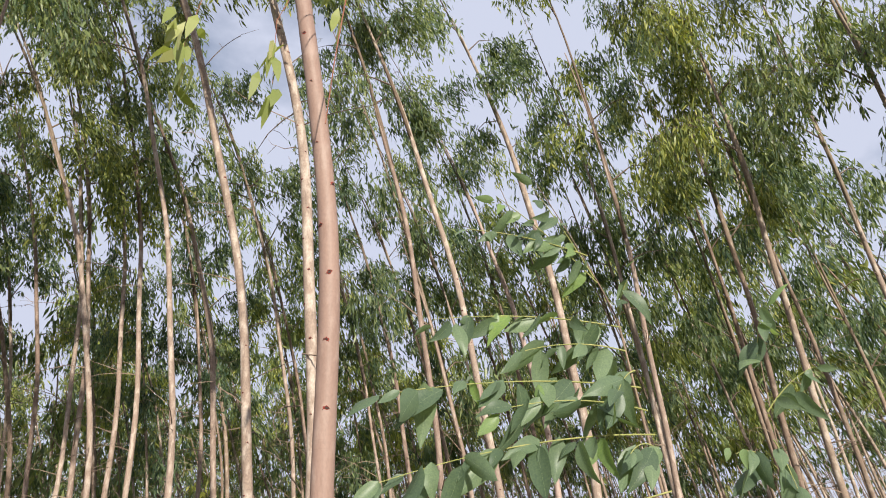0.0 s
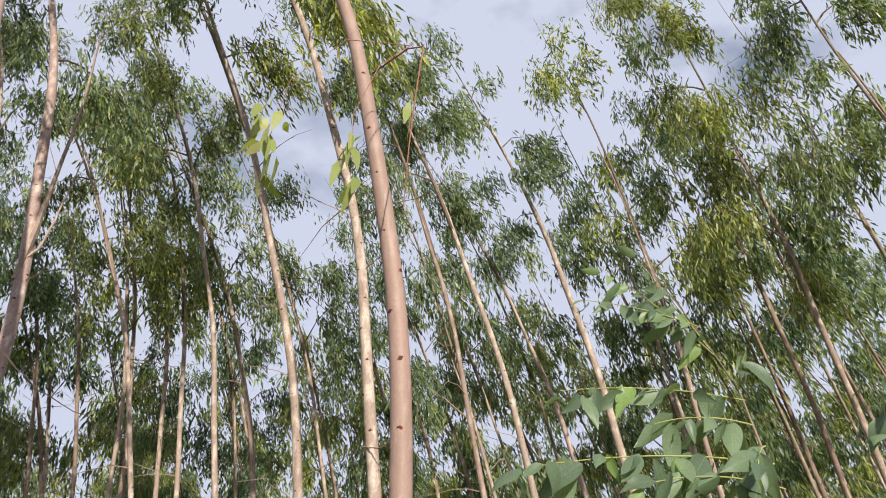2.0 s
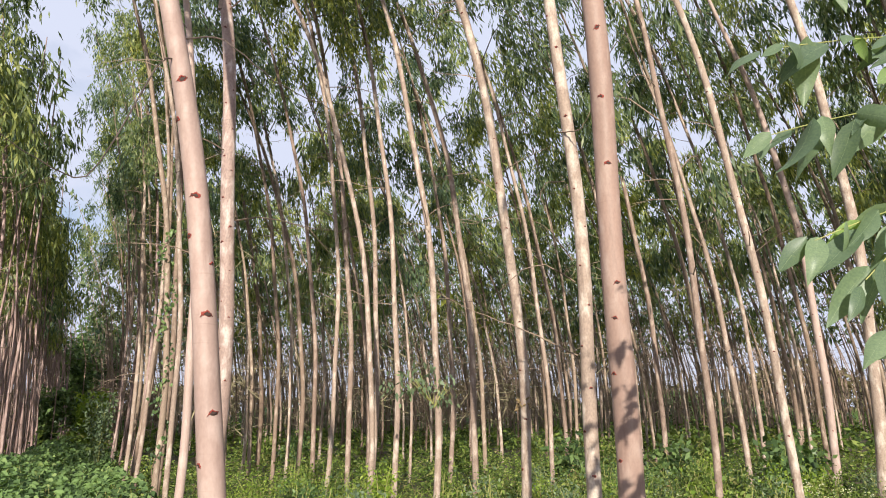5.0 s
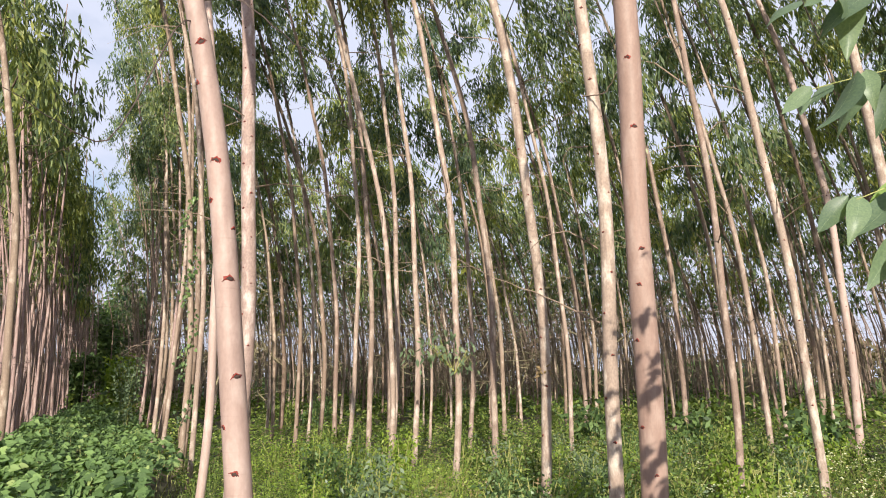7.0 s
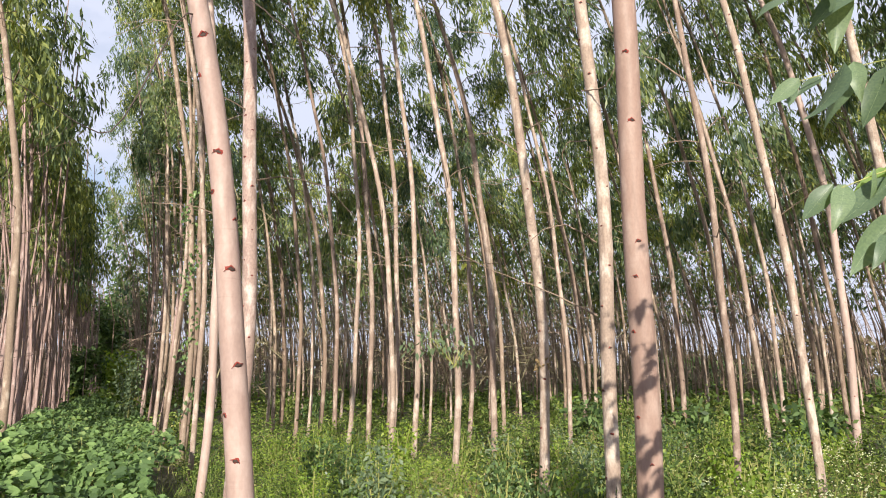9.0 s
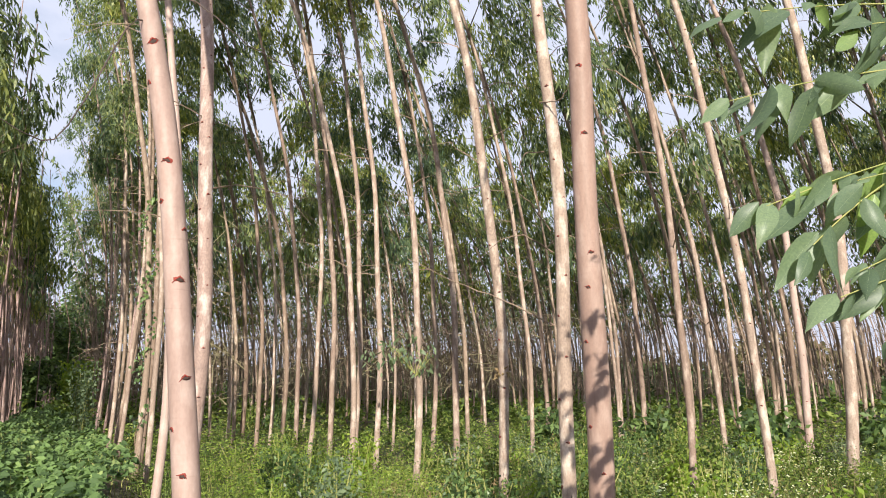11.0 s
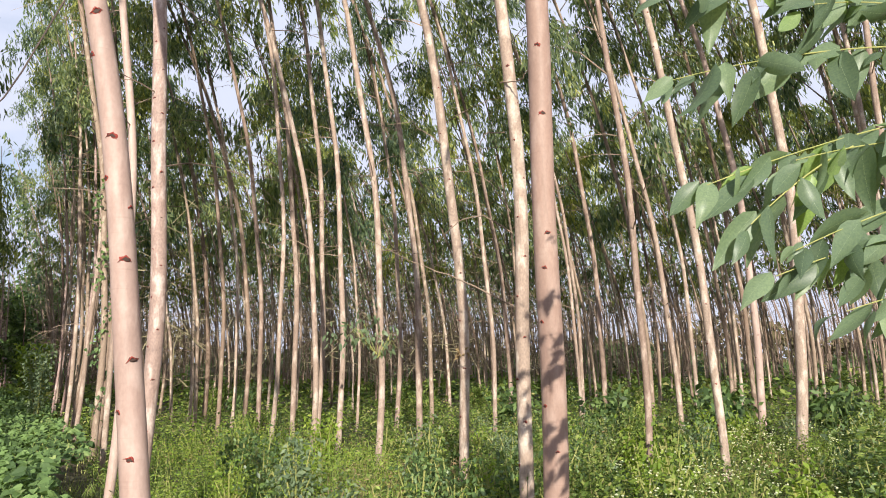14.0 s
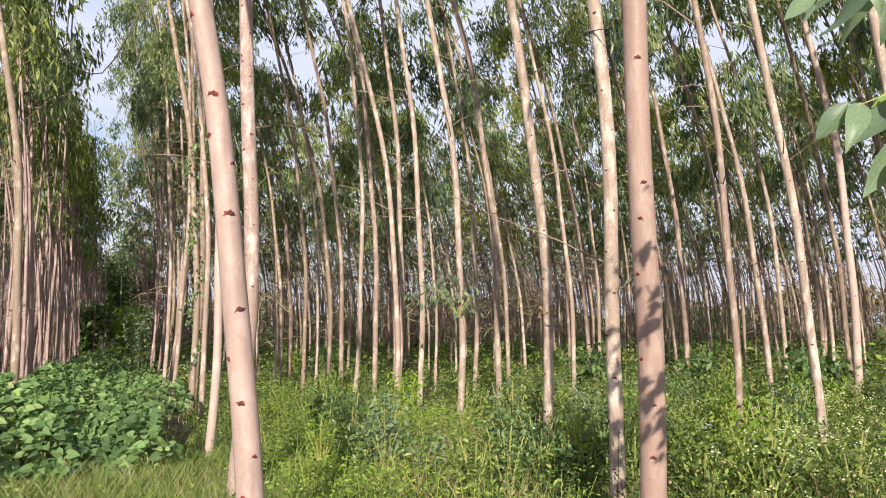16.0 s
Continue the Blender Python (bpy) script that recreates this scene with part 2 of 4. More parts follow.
class Pieces:
    """Collects many small pieces into one mesh."""

    def __init__(self):
        self.v, self.f, self.n = [], [], 0

    def add(self, v, f):
        v = np.asarray(v, float)
        self.v.append(v)
        self.f += [[i + self.n for i in face] for face in f]
        self.n += len(v)

    def add_many(self, v, pattern):
        """v: count x k x 3, the same faces for each."""
        c, k, _ = v.shape
        self.v.append(v.reshape(-1, 3))
        starts = self.n + k * np.arange(c)
        for face in pattern:
            self.f += (starts[:, None] + np.array(face)[None]).tolist()
        self.n += c * k

    def tube(self, pts, radii, sides=6, cap=True):
        pts, radii = np.asarray(pts, float), np.asarray(radii, float)
        way = np.gradient(pts, axis=0)
        way /= np.linalg.norm(way, axis=1, keepdims=True) + 1e-9
        ref = np.where(np.abs(way[:, 2:3]) > 0.8, np.array([[1.0, 0, 0]]), np.array([[0, 0, 1.0]]))
        a = np.cross(way, ref)
        a /= np.linalg.norm(a, axis=1, keepdims=True) + 1e-9
        b = np.cross(way, a)
        th = np.linspace(0, 2 * np.pi, sides, endpoint=False)
        v = pts[:, None] + radii[:, None, None] * (np.cos(th)[None, :, None] * a[:, None] + np.sin(th)[None, :, None] * b[:, None])
        f = [[i * sides + j, i * sides + (j + 1) % sides, (i + 1) * sides + (j + 1) % sides, (i + 1) * sides + j]
             for i in range(len(pts) - 1) for j in range(sides)]
        if cap:
            f += [list(range(sides))[::-1], [(len(pts) - 1) * sides + j for j in range(sides)]]
        self.add(v.reshape(-1, 3), f)

    def mesh(self, name, mat, smooth=False):
        me = bpy.data.meshes.new(name)
        me.from_pydata(np.concatenate(self.v).tolist(), [], self.f)
        me.materials.append(mat)
        if smooth:
            me.shade_smooth()
        me.update()
        return me


BLADE = [[0, 1, 2], [1, 3, 4, 2], [3, 5, 4]]
KITE = [[0, 1, 2, 3]]


def unit(v):
    return v / (np.linalg.norm(v, axis=-1, keepdims=True) + 1e-9)


def blades(p, d, length, width, fold=0.15, sag=0.0, wide=0.33):
    """Narrow leaves of six points: start p, way d."""
    d = unit(d)
    s = unit(np.cross(d, unit(RNG.normal(size=d.shape))))
    nrm = np.cross(d, s)
    L, W = length[:, None], width[:, None]
    down = np.array([0, 0, -1.0])
    def at(t, k):
        return p + d * L * t + s * W * 0.5 * k + nrm * W * fold * abs(k) + down * L * sag * t * t
    return np.stack([at(0, 0), at(wide, 1), at(wide, -1), at(wide + 0.36, 0.72), at(wide + 0.36, -0.72), at(1.0, 0)], 1)


def kites(p, d, length, width, sag=0.0):
    d = unit(d)
    s = unit(np.cross(d, unit(RNG.normal(size=d.shape))))
    L, W = length[:, None], width[:, None]
    down = np.array([0, 0, -1.0])
    return np.stack([p, p + d * L * 0.42 + s * W * 0.5 + down * L * sag * 0.2, p + d * L + down * L * sag, p + d * L * 0.42 - s * W * 0.5 + down * L * sag * 0.2], 1)


def part(name, data, parent, label="", mat=None, kind=""):
    if isinstance(data, Pieces):
        data = data.mesh(name, mat)
    ob = new(name, data)
    ob.parent = parent
    return tagged(ob, label, kind=kind)


def thing(name, place, label, category, group="", kind=""):
    ob = new(name)
    ob.empty_display_size = 0.2
    ob.location = place
    return tagged(ob, label, category, group, kind)


# ---- plan: planting rows run along s, the lane lies between n = -2.3 and n = 0.9 ----
ROW = radians(25.3)


def row_xy(s, n):
    return (-s * math.sin(ROW) + n * math.cos(ROW), s * math.cos(ROW) + n * math.sin(ROW))


def row_sn(x, y):
    return (-x * np.sin(ROW) + y * np.cos(ROW), x * np.cos(ROW) + y * np.sin(ROW))


def ground_z(x, y):
    """Gentle unevenness, and a low heap under the creeper in the lane."""
    s, n = row_sn(x, y)
    lane = np.exp(-((n + 0.7) / 1.1) ** 2) * np.clip((s - 6.0) / 3.0, 0, 1) * np.clip((45 - s) / 15, 0, 1)
    return 0.05 * np.sin(x * 0.9 + 1.3) * np.cos(y * 0.7) + 0.03 * np.sin(2.1 * x - 1.7 * y) + 0.22 * lane


def build_ground():
    lines = np.r_[-900, -400, -180, -90, -60, np.linspace(-40, 40, 161), 60, 90, 180, 400, 900]
    gx, gy = np.meshgrid(lines, lines + 20)
    z = ground_z(gx, gy) * (np.hypot(gx, gy) < 80)
    k = len(lines)
    g = Pieces()
    g.add(np.stack([gx, gy, z], -1).reshape(-1, 3), [[r * k + c, r * k + c + 1, (r + 1) * k + c + 1, (r + 1) * k + c] for r in range(k - 1) for c in range(k - 1)])
    tagged(new("ground", g.mesh("ground", SOIL, True)), "brown soil with leaf litter under the plantation", "ground", kind="structure")


build_ground()

# ---- gum trees ----
BEND = -0.017


def crown_pieces(seed, fine, masses=11, coarse=1.0):
    """Limbs and weeping foliage of a crown 8 m long: dense hanging masses with gaps between them."""
    rng = np.random.default_rng(seed)
    limbs, leaves = Pieces(), Pieces()
    h = np.linspace(0, 8.0, 14)
    wob = 0.06 * np.sin(h * 1.3 + seed)
    leader = np.stack([BEND * h * h + wob * 0.5 * h / 5, wob * h / 5, h], 1)
    limbs.tube(leader, np.interp(h, [0, 8.0], [0.036, 0.005]), 6)
    P, D = [], []
    for k in range(masses):
        z = 0.3 + 7.6 * ((k + rng.random()) / masses)
        base = np.array([np.interp(z, h, leader[:, i]) for i in range(3)])
        az = k * 2.4 + rng.normal() * 0.45
        reach = np.interp(z, [0, 1.5, 4.5, 8.0], [0.75, 1.15, 0.95, 0.25]) * rng.uniform(0.5, 1.3)
        rise = rng.uniform(0.7, 1.6)
        u = np.linspace(0, 1, 6)
        out = np.array([np.cos(az), np.sin(az), 0.0])
        limb = base + out * (reach * u)[:, None] + np.array([0, 0, 1.0]) * (reach * (rise * u - 0.7 * u ** 2.2))[:, None] + rng.normal(size=(6, 3)) * 0.03 * u[:, None]
        limbs.tube(limb if fine else limb[::2], np.interp(u if fine else u[::2], [0, 1], [0.014 + 0.005 * reach, 0.003]), 4 if fine else 3, cap=False)
        for t in ((0.55, 1.0) if reach > 0.65 else (1.0,)):
            q = np.array([np.interp(t, u, limb[:, i]) for i in range(3)]) + rng.normal(size=3) * 0.05
            size = rng.uniform(0.85, 1.65) * (0.75 if t < 1 else 1.0)
            # strands that hang from the limb, each a string of leaves
            for j in range(int((27 if fine else 18) * size)):
                top = q + rng.normal(size=3) * np.array([0.165, 0.165, 0.13]) * size
                long = rng.uniform(0.25, 0.70) * size
                sway = rng.normal(size=3) * np.array([0.12, 0.12, 0.0]) + out * 0.06
                end = top + sway + np.array([0, 0, -long])
                if fine and j % 2 == 0:
                    limbs.tube([q, top, end], [0.004, 0.003, 0.0015], 3, cap=False)
                m = int((22 if fine else 13 / coarse ** 2) * (0.35 + long))
                v = rng.random(m)
                P.append(top + (end - top) * v[:, None] + rng.normal(size=(m, 3)) * 0.04 * size)
                D.append(rng.normal(size=(m, 3)) * 0.36 + sway * 1.2 + np.array([0, 0, -1.0]))
    P, D = np.concatenate(P), np.concatenate(D)
    if fine:
        leaves.add_many(blades(P, D, rng.uniform(0.10, 0.17, len(P)), rng.uniform(0.021, 0.034, len(P)), sag=0.12), BLADE)
    else:
        leaves.add_many(kites(P, D, coarse * rng.uniform(0.13, 0.22, len(P)), coarse * rng.uniform(0.032, 0.052, len(P)), sag=0.1), KITE)
    return limbs.mesh("crown", BARK_LIMB, True), leaves.mesh("foliage", LEAF_CROWN)


FINE_CROWNS = [crown_pieces(100 + k, True, 6 + k % 2 if k < 4 else 10 + k % 3) for k in range(8)]
PLAIN_CROWNS = [crown_pieces(200 + k, False, 6 + k % 4) for k in range(8)]
LANE_CROWNS = [crown_pieces(300 + k, False, 12, 1.35) for k in range(4)]
FAR_CROWNS = [crown_pieces(400 + k, False, 8 + k % 2, 1.7) for k in range(6)]


def trunk_line(z, lean, bend, crown_at, curl=0.0):
    """Sideways offset of the trunk at height z, and its slope at the crown."""
    slope = lean + 2 * bend * crown_at + 3 * curl * crown_at ** 2
    low = lean * z + bend * z * z + curl * z ** 3
    high = lean * crown_at + bend * crown_at ** 2 + curl * crown_at ** 3 + slope * (z - crown_at) + BEND * (z - crown_at) ** 2
    return np.where(z < crown_at, low, high), slope


def trunk_mesh(girth, lean, bend, crown_at, height, mat, seed, rings, sides, curl=0.0, back=0.0, taper=0.0):
    rng = np.random.default_rng(seed)
    z = np.linspace(-0.08, crown_at + 4.5, rings)
    x, _ = trunk_line(z, lean, bend, crown_at, curl)
    y = 0.03 * np.sin(z * 0.8 + seed) * np.clip(z, 0, 3) / 3 + back * z
    x = x + 0.018 * np.sin(z * 1.9 + seed * 2.1) * np.clip(z, 0, 2) / 2
    r = girth / 2 * (1 - 0.82 * (np.clip(z, 0, None) / height) ** 1.7) * (1 + 0.22 * np.exp(-np.clip(z, 0, None) / 0.12))
    r = np.where(z < crown_at, np.maximum(r, 0.036), np.interp(z, [crown_at, crown_at + 4.5], [max(0.036, girth / 2 * (1 - 0.82 * (crown_at / height) ** 1.7)), 0.012])) * (1 + rng.normal(size=rings) * 0.012)
    r = r * (1 - taper * np.clip(z, 0, 7))
    p = Pieces()
    p.tube(np.stack([x, y, z], 1), r, sides)
    return p.mesh("trunk", mat, True), x, y, z, r


def dead_twigs(rng, x, y, z, low, high, count):
    p = Pieces()
    for _ in range(count):
        h = rng.uniform(low, high)
        b = np.array([np.interp(h, z, x), np.interp(h, z, y), h])
        az, long = rng.uniform(0, 6.28), rng.uniform(0.3, 1.3)
        u = np.linspace(0, 1, 5)
        out = np.array([np.cos(az), np.sin(az), rng.uniform(0.1, 0.8)])
        line = b + out * (long * u)[:, None] + np.array([0, 0, -1.0]) * (long * rng.uniform(0, 0.7) * u * u)[:, None] + rng.normal(size=(5, 3)) * 0.03 * u[:, None]
        p.tube(line, np.interp(u, [0, 1], [0.006 + 0.003 * long, 0.002]), 3, cap=False)
        for _ in range(rng.integers(0, 3)):
            t = rng.uniform(0.3, 0.8)
            q = np.array([np.interp(t, u, line[:, i]) for i in range(3)])
            e = q + (rng.normal(size=3) + out) * 0.2 * long
            p.tube([q, (q + e) / 2 + rng.normal(size=3) * 0.02, e], [0.004, 0.003, 0.0015], 3, cap=False)
    return p


def scar_mesh(seed, size):
    """A branch scar seen from -y: a raised centre painted dark like a pit, under a drooping ridge of bark."""
    rng = np.random.default_rng(seed)
    p = Pieces()
    th = np.linspace(0, 2 * np.pi, 9, endpoint=False)
    rings = []
    for s, dep in ((1.0, 0.10), (0.78, -0.12), (0.40, -0.20)):
        wob = 1 + rng.normal(size=9) * 0.24
        rings.append(np.stack([np.cos(th) * s * wob, np.full(9, dep) + rng.normal(size=9) * 0.05, np.sin(th) * 0.72 * s * wob - 0.12], 1) * size)
    v = np.concatenate(rings + [np.array([[0.1, -0.13, -0.1]]) * size])
    f = [[k * 9 + j, k * 9 + (j + 1) % 9, (k + 1) * 9 + (j + 1) % 9, (k + 1) * 9 + j] for k in range(2) for j in range(9)]
    f += [[18 + j, 18 + (j + 1) % 9, 27] for j in range(9)]
    p.add(v, f)
    wing, drop = rng.uniform(1.1, 2.3), rng.uniform(0.3, 1.0)
    arc = np.array([(-wing, 0.12, -drop), (-0.7, -0.04, -0.05), (0, -0.16, 0.52), (0.6, -0.04, 0.0), (wing * 0.8, 0.12, -drop * rng.uniform(0.2, 1.1))]) * size
    p.tube(arc, np.array([0.04, 0.17, 0.24, 0.16, 0.03]) * size, 5)
    me = p.mesh("branch_scar", SCAR_RED, True)
    me.materials.append(SCAR_DARK)
    for poly in me.polygons:
        poly.material_index = 1 if poly.index >= 9 and poly.index < 27 else 0
    return me


SCARS = [scar_mesh(k, 1.0) for k in range(6)]


def add_scars(tree, line, spots, size):
    """Branch scars on the side of the trunk that faces the lane: (height, turn in degrees)."""
    x, y, z, r = line
    for k, (h, turn) in enumerate(spots):
        rr = np.interp(h, z, r)
        base = math.atan2(-tree.location.y, -tree.location.x) + radians(turn)
        ob = part("branch_scar", SCARS[k % 6], tree, "dark red branch scar" if k == 0 else "")
        ob.location = (np.interp(h, z, x) + math.cos(base) * rr * 0.985, np.interp(h, z, y) + math.sin(base) * rr * 0.985, h)
        ob.rotation_euler = (0, radians(((k * 37) % 50) - 25), base + math.pi / 2)
        s = size * (0.7 + 0.6 * ((k * 29 + 9) % 10) / 10)
        ob.scale = (s, s, s)


COUNT = [0]
GUM_GROUP = "gum trees of the plantation"


def add_crown(tree, meshes, at, slope, tall):
    crown = part("crown", meshes[0], tree)
    crown.location, crown.rotation_euler = at, (0, math.atan(slope), 0)
    crown.scale = (0.5 + tall / 2, 0.5 + tall / 2, tall)
    part("foliage", meshes[1], crown, kind="stuff")


def gum_tree(x, y, girth=0.11, lean=0.04, bend=-0.017, crown_at=8.6, height=16.5, mat=None, label="", near=False, twigs=10, scars=(), scar_size=0.016, curl=0.0, back=0.0, taper=0.0):
    COUNT[0] += 1
    k = COUNT[0]
    tree = thing("gum_tree", (x, y, float(ground_z(x, y))), label or "slender pale gum tree bending over at the top", "tree", GUM_GROUP)
    me, lx, ly, lz, lr = trunk_mesh(girth, lean, bend, crown_at, height, mat or BARK_PATCHY, k, 54 if near else 32, 16 if near else 9, curl, back, taper)
    part("trunk", me, tree)
    top, slope = trunk_line(np.array([crown_at]), lean, bend, crown_at, curl)
    crown = FINE_CROWNS[k % 4 + (4 if x > 4 else 0)] if math.hypot(x, y) < 10.6 else PLAIN_CROWNS[k % 8]
    add_crown(tree, crown, (top[0], np.interp(crown_at, lz, ly), crown_at), slope, (height - crown_at) / 8.0)
    rng = np.random.default_rng(k)
    if twigs:
        part("twig_tangle", dead_twigs(rng, lx, ly, lz, 2.8, crown_at, twigs), tree, "thin dead brown twigs", TWIG_DEAD, "stuff")
    add_scars(tree, (lx, ly, lz, lr), scars, scar_size)
    return tree


# The trees nearest the lane, each with its own lean.
LEFT_GUM = gum_tree(-0.960, 3.46, 0.142, -0.0201, -0.0379, 6.5, 16.7, BARK_SMOOTH, "smooth pinkish gum trunk with dark red branch scars, beside the lane", True, 0,
                    ((3.46, 0), (2.77, -4), (2.13, 14), (1.63, 18), (1.16, -8), (3.22, -62), (2.55, -58), (2.40, 55), (1.38, -55), (0.9, 30), (0.7, -30)), 0.021, 0.00249, 0.0, 0.035)
SECOND_GUM = gum_tree(-1.83, 5.90, 0.135, 0.0831, -0.01934, 8.2, 16.7, BARK_KNOTTY, "pale mottled gum trunk with many small knots, behind the smooth one", True, 4,
         tuple((0.8 + 0.23 * k + 0.05 * math.sin(k * 2.1), (k * 67) % 130 - 65) for k in range(30)), 0.0125)
gum_tree(-2.84, 8.14, 0.105, 0.075, -0.0184, 8.8, 16.7, BARK_SMOOTH, near=True)
gum_tree(-3.83, 10.54, 0.085, 0.06, -0.018, 8.0, 15.7, BARK_PATCHY)
VINE_GUM = gum_tree(-4.61, 12.22, 0.115, 0.05, -0.018, 8.8, 16.7, BARK_BROWN)
gum_tree(1.168, 4.03, 0.150, 0.0080, 0.00204, 7.6, 17.2, BARK_TAN, "smooth tan gum trunk with dark branch scars, near the lane", True, 0,
                     ((3.95, 5), (3.49, -5), (3.06, 10), (2.32, 12), (2.11, -8), (1.79, -40), (1.30, -45), (1.04, 10), (5.46, -15), (4.94, -25), (4.3, -40), (4.62, 55), (5.9, -20), (6.5, 10), (0.75, 0)), 0.016, -0.0020, -0.078)
THIRD_GUM = gum_tree(1.294, 5.31, 0.118, 0.0305, -0.00377, 8.6, 17.0, BARK_PATCHY, "slender tan gum trunk with many knots", True, 8,
         tuple((0.8 + 0.33 * k, (k * 71) % 130 - 65) for k in range(22)), 0.013, -0.00115, -0.01)
COLLAR_GUM = gum_tree(1.054, 7.23, 0.108, 0.0497, -0.0237, 8.6, 17.2, BARK_PATCHY, "pale gum trunk with a ragged bark collar", True, 14, tuple((1.0 + 0.5 * k, (k * 53) % 100 - 50) for k in range(12)), 0.013, 0.0, -0.1)
gum_tree(0.175, 9.68, 0.096, 0.0786, -0.02352, 9.4, 17.2, near=True, curl=0.00032)
gum_tree(0.90, 11.56, 0.11, 0.0197, -0.00632, 9.0, 16.8, near=True, curl=-0.0011)
gum_tree(-0.463, 11.5, 0.10, 0.0568, -0.0140)
gum_tree(-0.78, 10.09, 0.088, 0.079, -0.0279, 8.2, 15.6)
gum_tree(-1.334, 12.43, 0.10, 0.0495, -0.0140)
gum_tree(-0.906, 12.6, 0.10, 0.070, -0.0140)
gum_tree(-1.68, 12.17, 0.085, 0.104, -0.0172, 8.0, 15.7)
gum_tree(-2.25, 14.37, 0.10, 0.047, -0.0173)
gum_tree(-2.80, 15.70, 0.11, 0.101, -0.0292, 8.4, 15.8, BARK_BROWN)
gum_tree(-3.31, 17.06, 0.09, 0.07, -0.018)
gum_tree(-3.23, 15.16, 0.095, 0.06, -0.018, mat=BARK_BROWN)
gum_tree(-5.05, 21.64, 0.15, 0.05, -0.018, mat=BARK_BROWN)
gum_tree(-5.13, 20.2, 0.10, 0.05, -0.017)
gum_tree(1.66, 17.83, 0.12, 0.03, -0.017, mat=BARK_BROWN)
gum_tree(2.47, 13.04, 0.09, 0.035, -0.017)
gum_tree(3.51, 8.23, 0.088, 0.056, -0.0150, 8.4, 16.2, near=True)
gum_tree(4.426, 8.04, 0.105, -0.0006, -0.0152, 8.8, 16.8, near=True, scars=tuple((0.8 + 0.5 * k, (k * 53) % 100 - 50) for k in range(12)), scar_size=0.013)
gum_tree(7.874, 12.91, 0.15, 0.0493, -0.0066, 9.0, 17.2, BARK_SMOOTH, "reddish smooth gum trunk", True, 3, tuple((0.8 + 0.45 * k, (k * 61) % 110 - 55) for k in range(13)), 0.014, -0.00087)
gum_tree(6.43, 9.6, 0.165, 0.148, -0.0192, 9.4, 17.5, BARK_PATCHY, near=True)
gum_tree(8.6, 4.3, 0.085, 0.10, -0.004, 6.5, 16.5, BARK_BROWN)
gum_tree(8.2, 6.4, 0.105, 0.07, -0.004, 7.0, 17.0, BARK_BROWN)
gum_tree(7.2, 8.3, 0.10, 0.06, -0.006, 7.6, 16.5, BARK_PATCHY)
gum_tree(9.3, 8.0, 0.11, 0.06, -0.005, 7.2, 16.8, BARK_BROWN)
gum_tree(10.0, 6.2, 0.10, 0.08, -0.003, 7.0, 16.2, BARK_PATCHY)
gum_tree(11.0, 9.9, 0.12, 0.05, -0.006, 7.2, 17.0, BARK_BROWN)
gum_tree(9.0, 10.6, 0.11, 0.05, -0.008, 7.6, 16.8, BARK_PATCHY)
gum_tree(10.6, 12.2, 0.11, 0.03, -0.012, 7.4, 17.0, BARK_PATCHY)
gum_tree(5.28, 14.84, 0.12, 0.066, -0.0174)
gum_tree(6.00, 18.59, 0.11, 0.05, -0.017)
gum_tree(6.86, 15.83, 0.115, 0.03, -0.018, mat=BARK_BROWN)
gum_tree(7.63, 15.13, 0.10, 0.05, -0.018)
gum_tree(8.71, 14.50, 0.11, 0.010, -0.0125, 9.5, 17.4, BARK_BROWN)
gum_tree(9.69, 17.23, 0.11, 0.03, -0.017, mat=BARK_BROWN)
gum_tree(-6.50, 10.13, 0.12, 0.027, -0.0199, 8.0, 15.8, BARK_BROWN, "brown gum trunk at the edge of the block across the lane")

# The rest of the rows: copies of a few trees.


def row_tree(seed, mat, low_crown=False, distant=False, edge=False):
    rng = np.random.default_rng(seed)
    COUNT[0] += 1
    tree = thing("gum_tree", (0, 0, -50), "slender gum tree in the planted rows", "tree", GUM_GROUP)
    girth, lean, bend, crown_at, height = rng.uniform(0.078, 0.118), rng.uniform(0.0, 0.12), rng.uniform(-0.026, -0.014), rng.uniform(4.6, 8.0), rng.uniform(13.0, 16.5)
    if low_crown:
        crown_at, height = rng.uniform(4.2, 6.0), rng.uniform(12.5, 15.0)
        lean, bend = rng.uniform(0.02, 0.11), rng.uniform(-0.020, -0.012)
    if edge:
        lean, bend, crown_at = rng.uniform(0.06, 0.13), rng.uniform(-0.018, -0.012), rng.uniform(6.8, 8.4)
    me, lx, ly, lz, lr = trunk_mesh(girth, lean, bend, crown_at, height, mat, seed, 26, 8)
    part("trunk", me, tree)
    top, slope = trunk_line(np.array([crown_at]), lean, bend, crown_at)
    crowns = LANE_CROWNS if low_crown else FAR_CROWNS if distant else PLAIN_CROWNS
    add_crown(tree, crowns[seed % len(crowns)], (top[0], np.interp(crown_at, lz, ly), crown_at), slope, (height - crown_at) / 8.0)
    part("twig_tangle", dead_twigs(rng, lx, ly, lz, 2.2, crown_at + 0.5, 16), tree, "thin dead brown twigs", TWIG_DEAD, "stuff")
    return tree


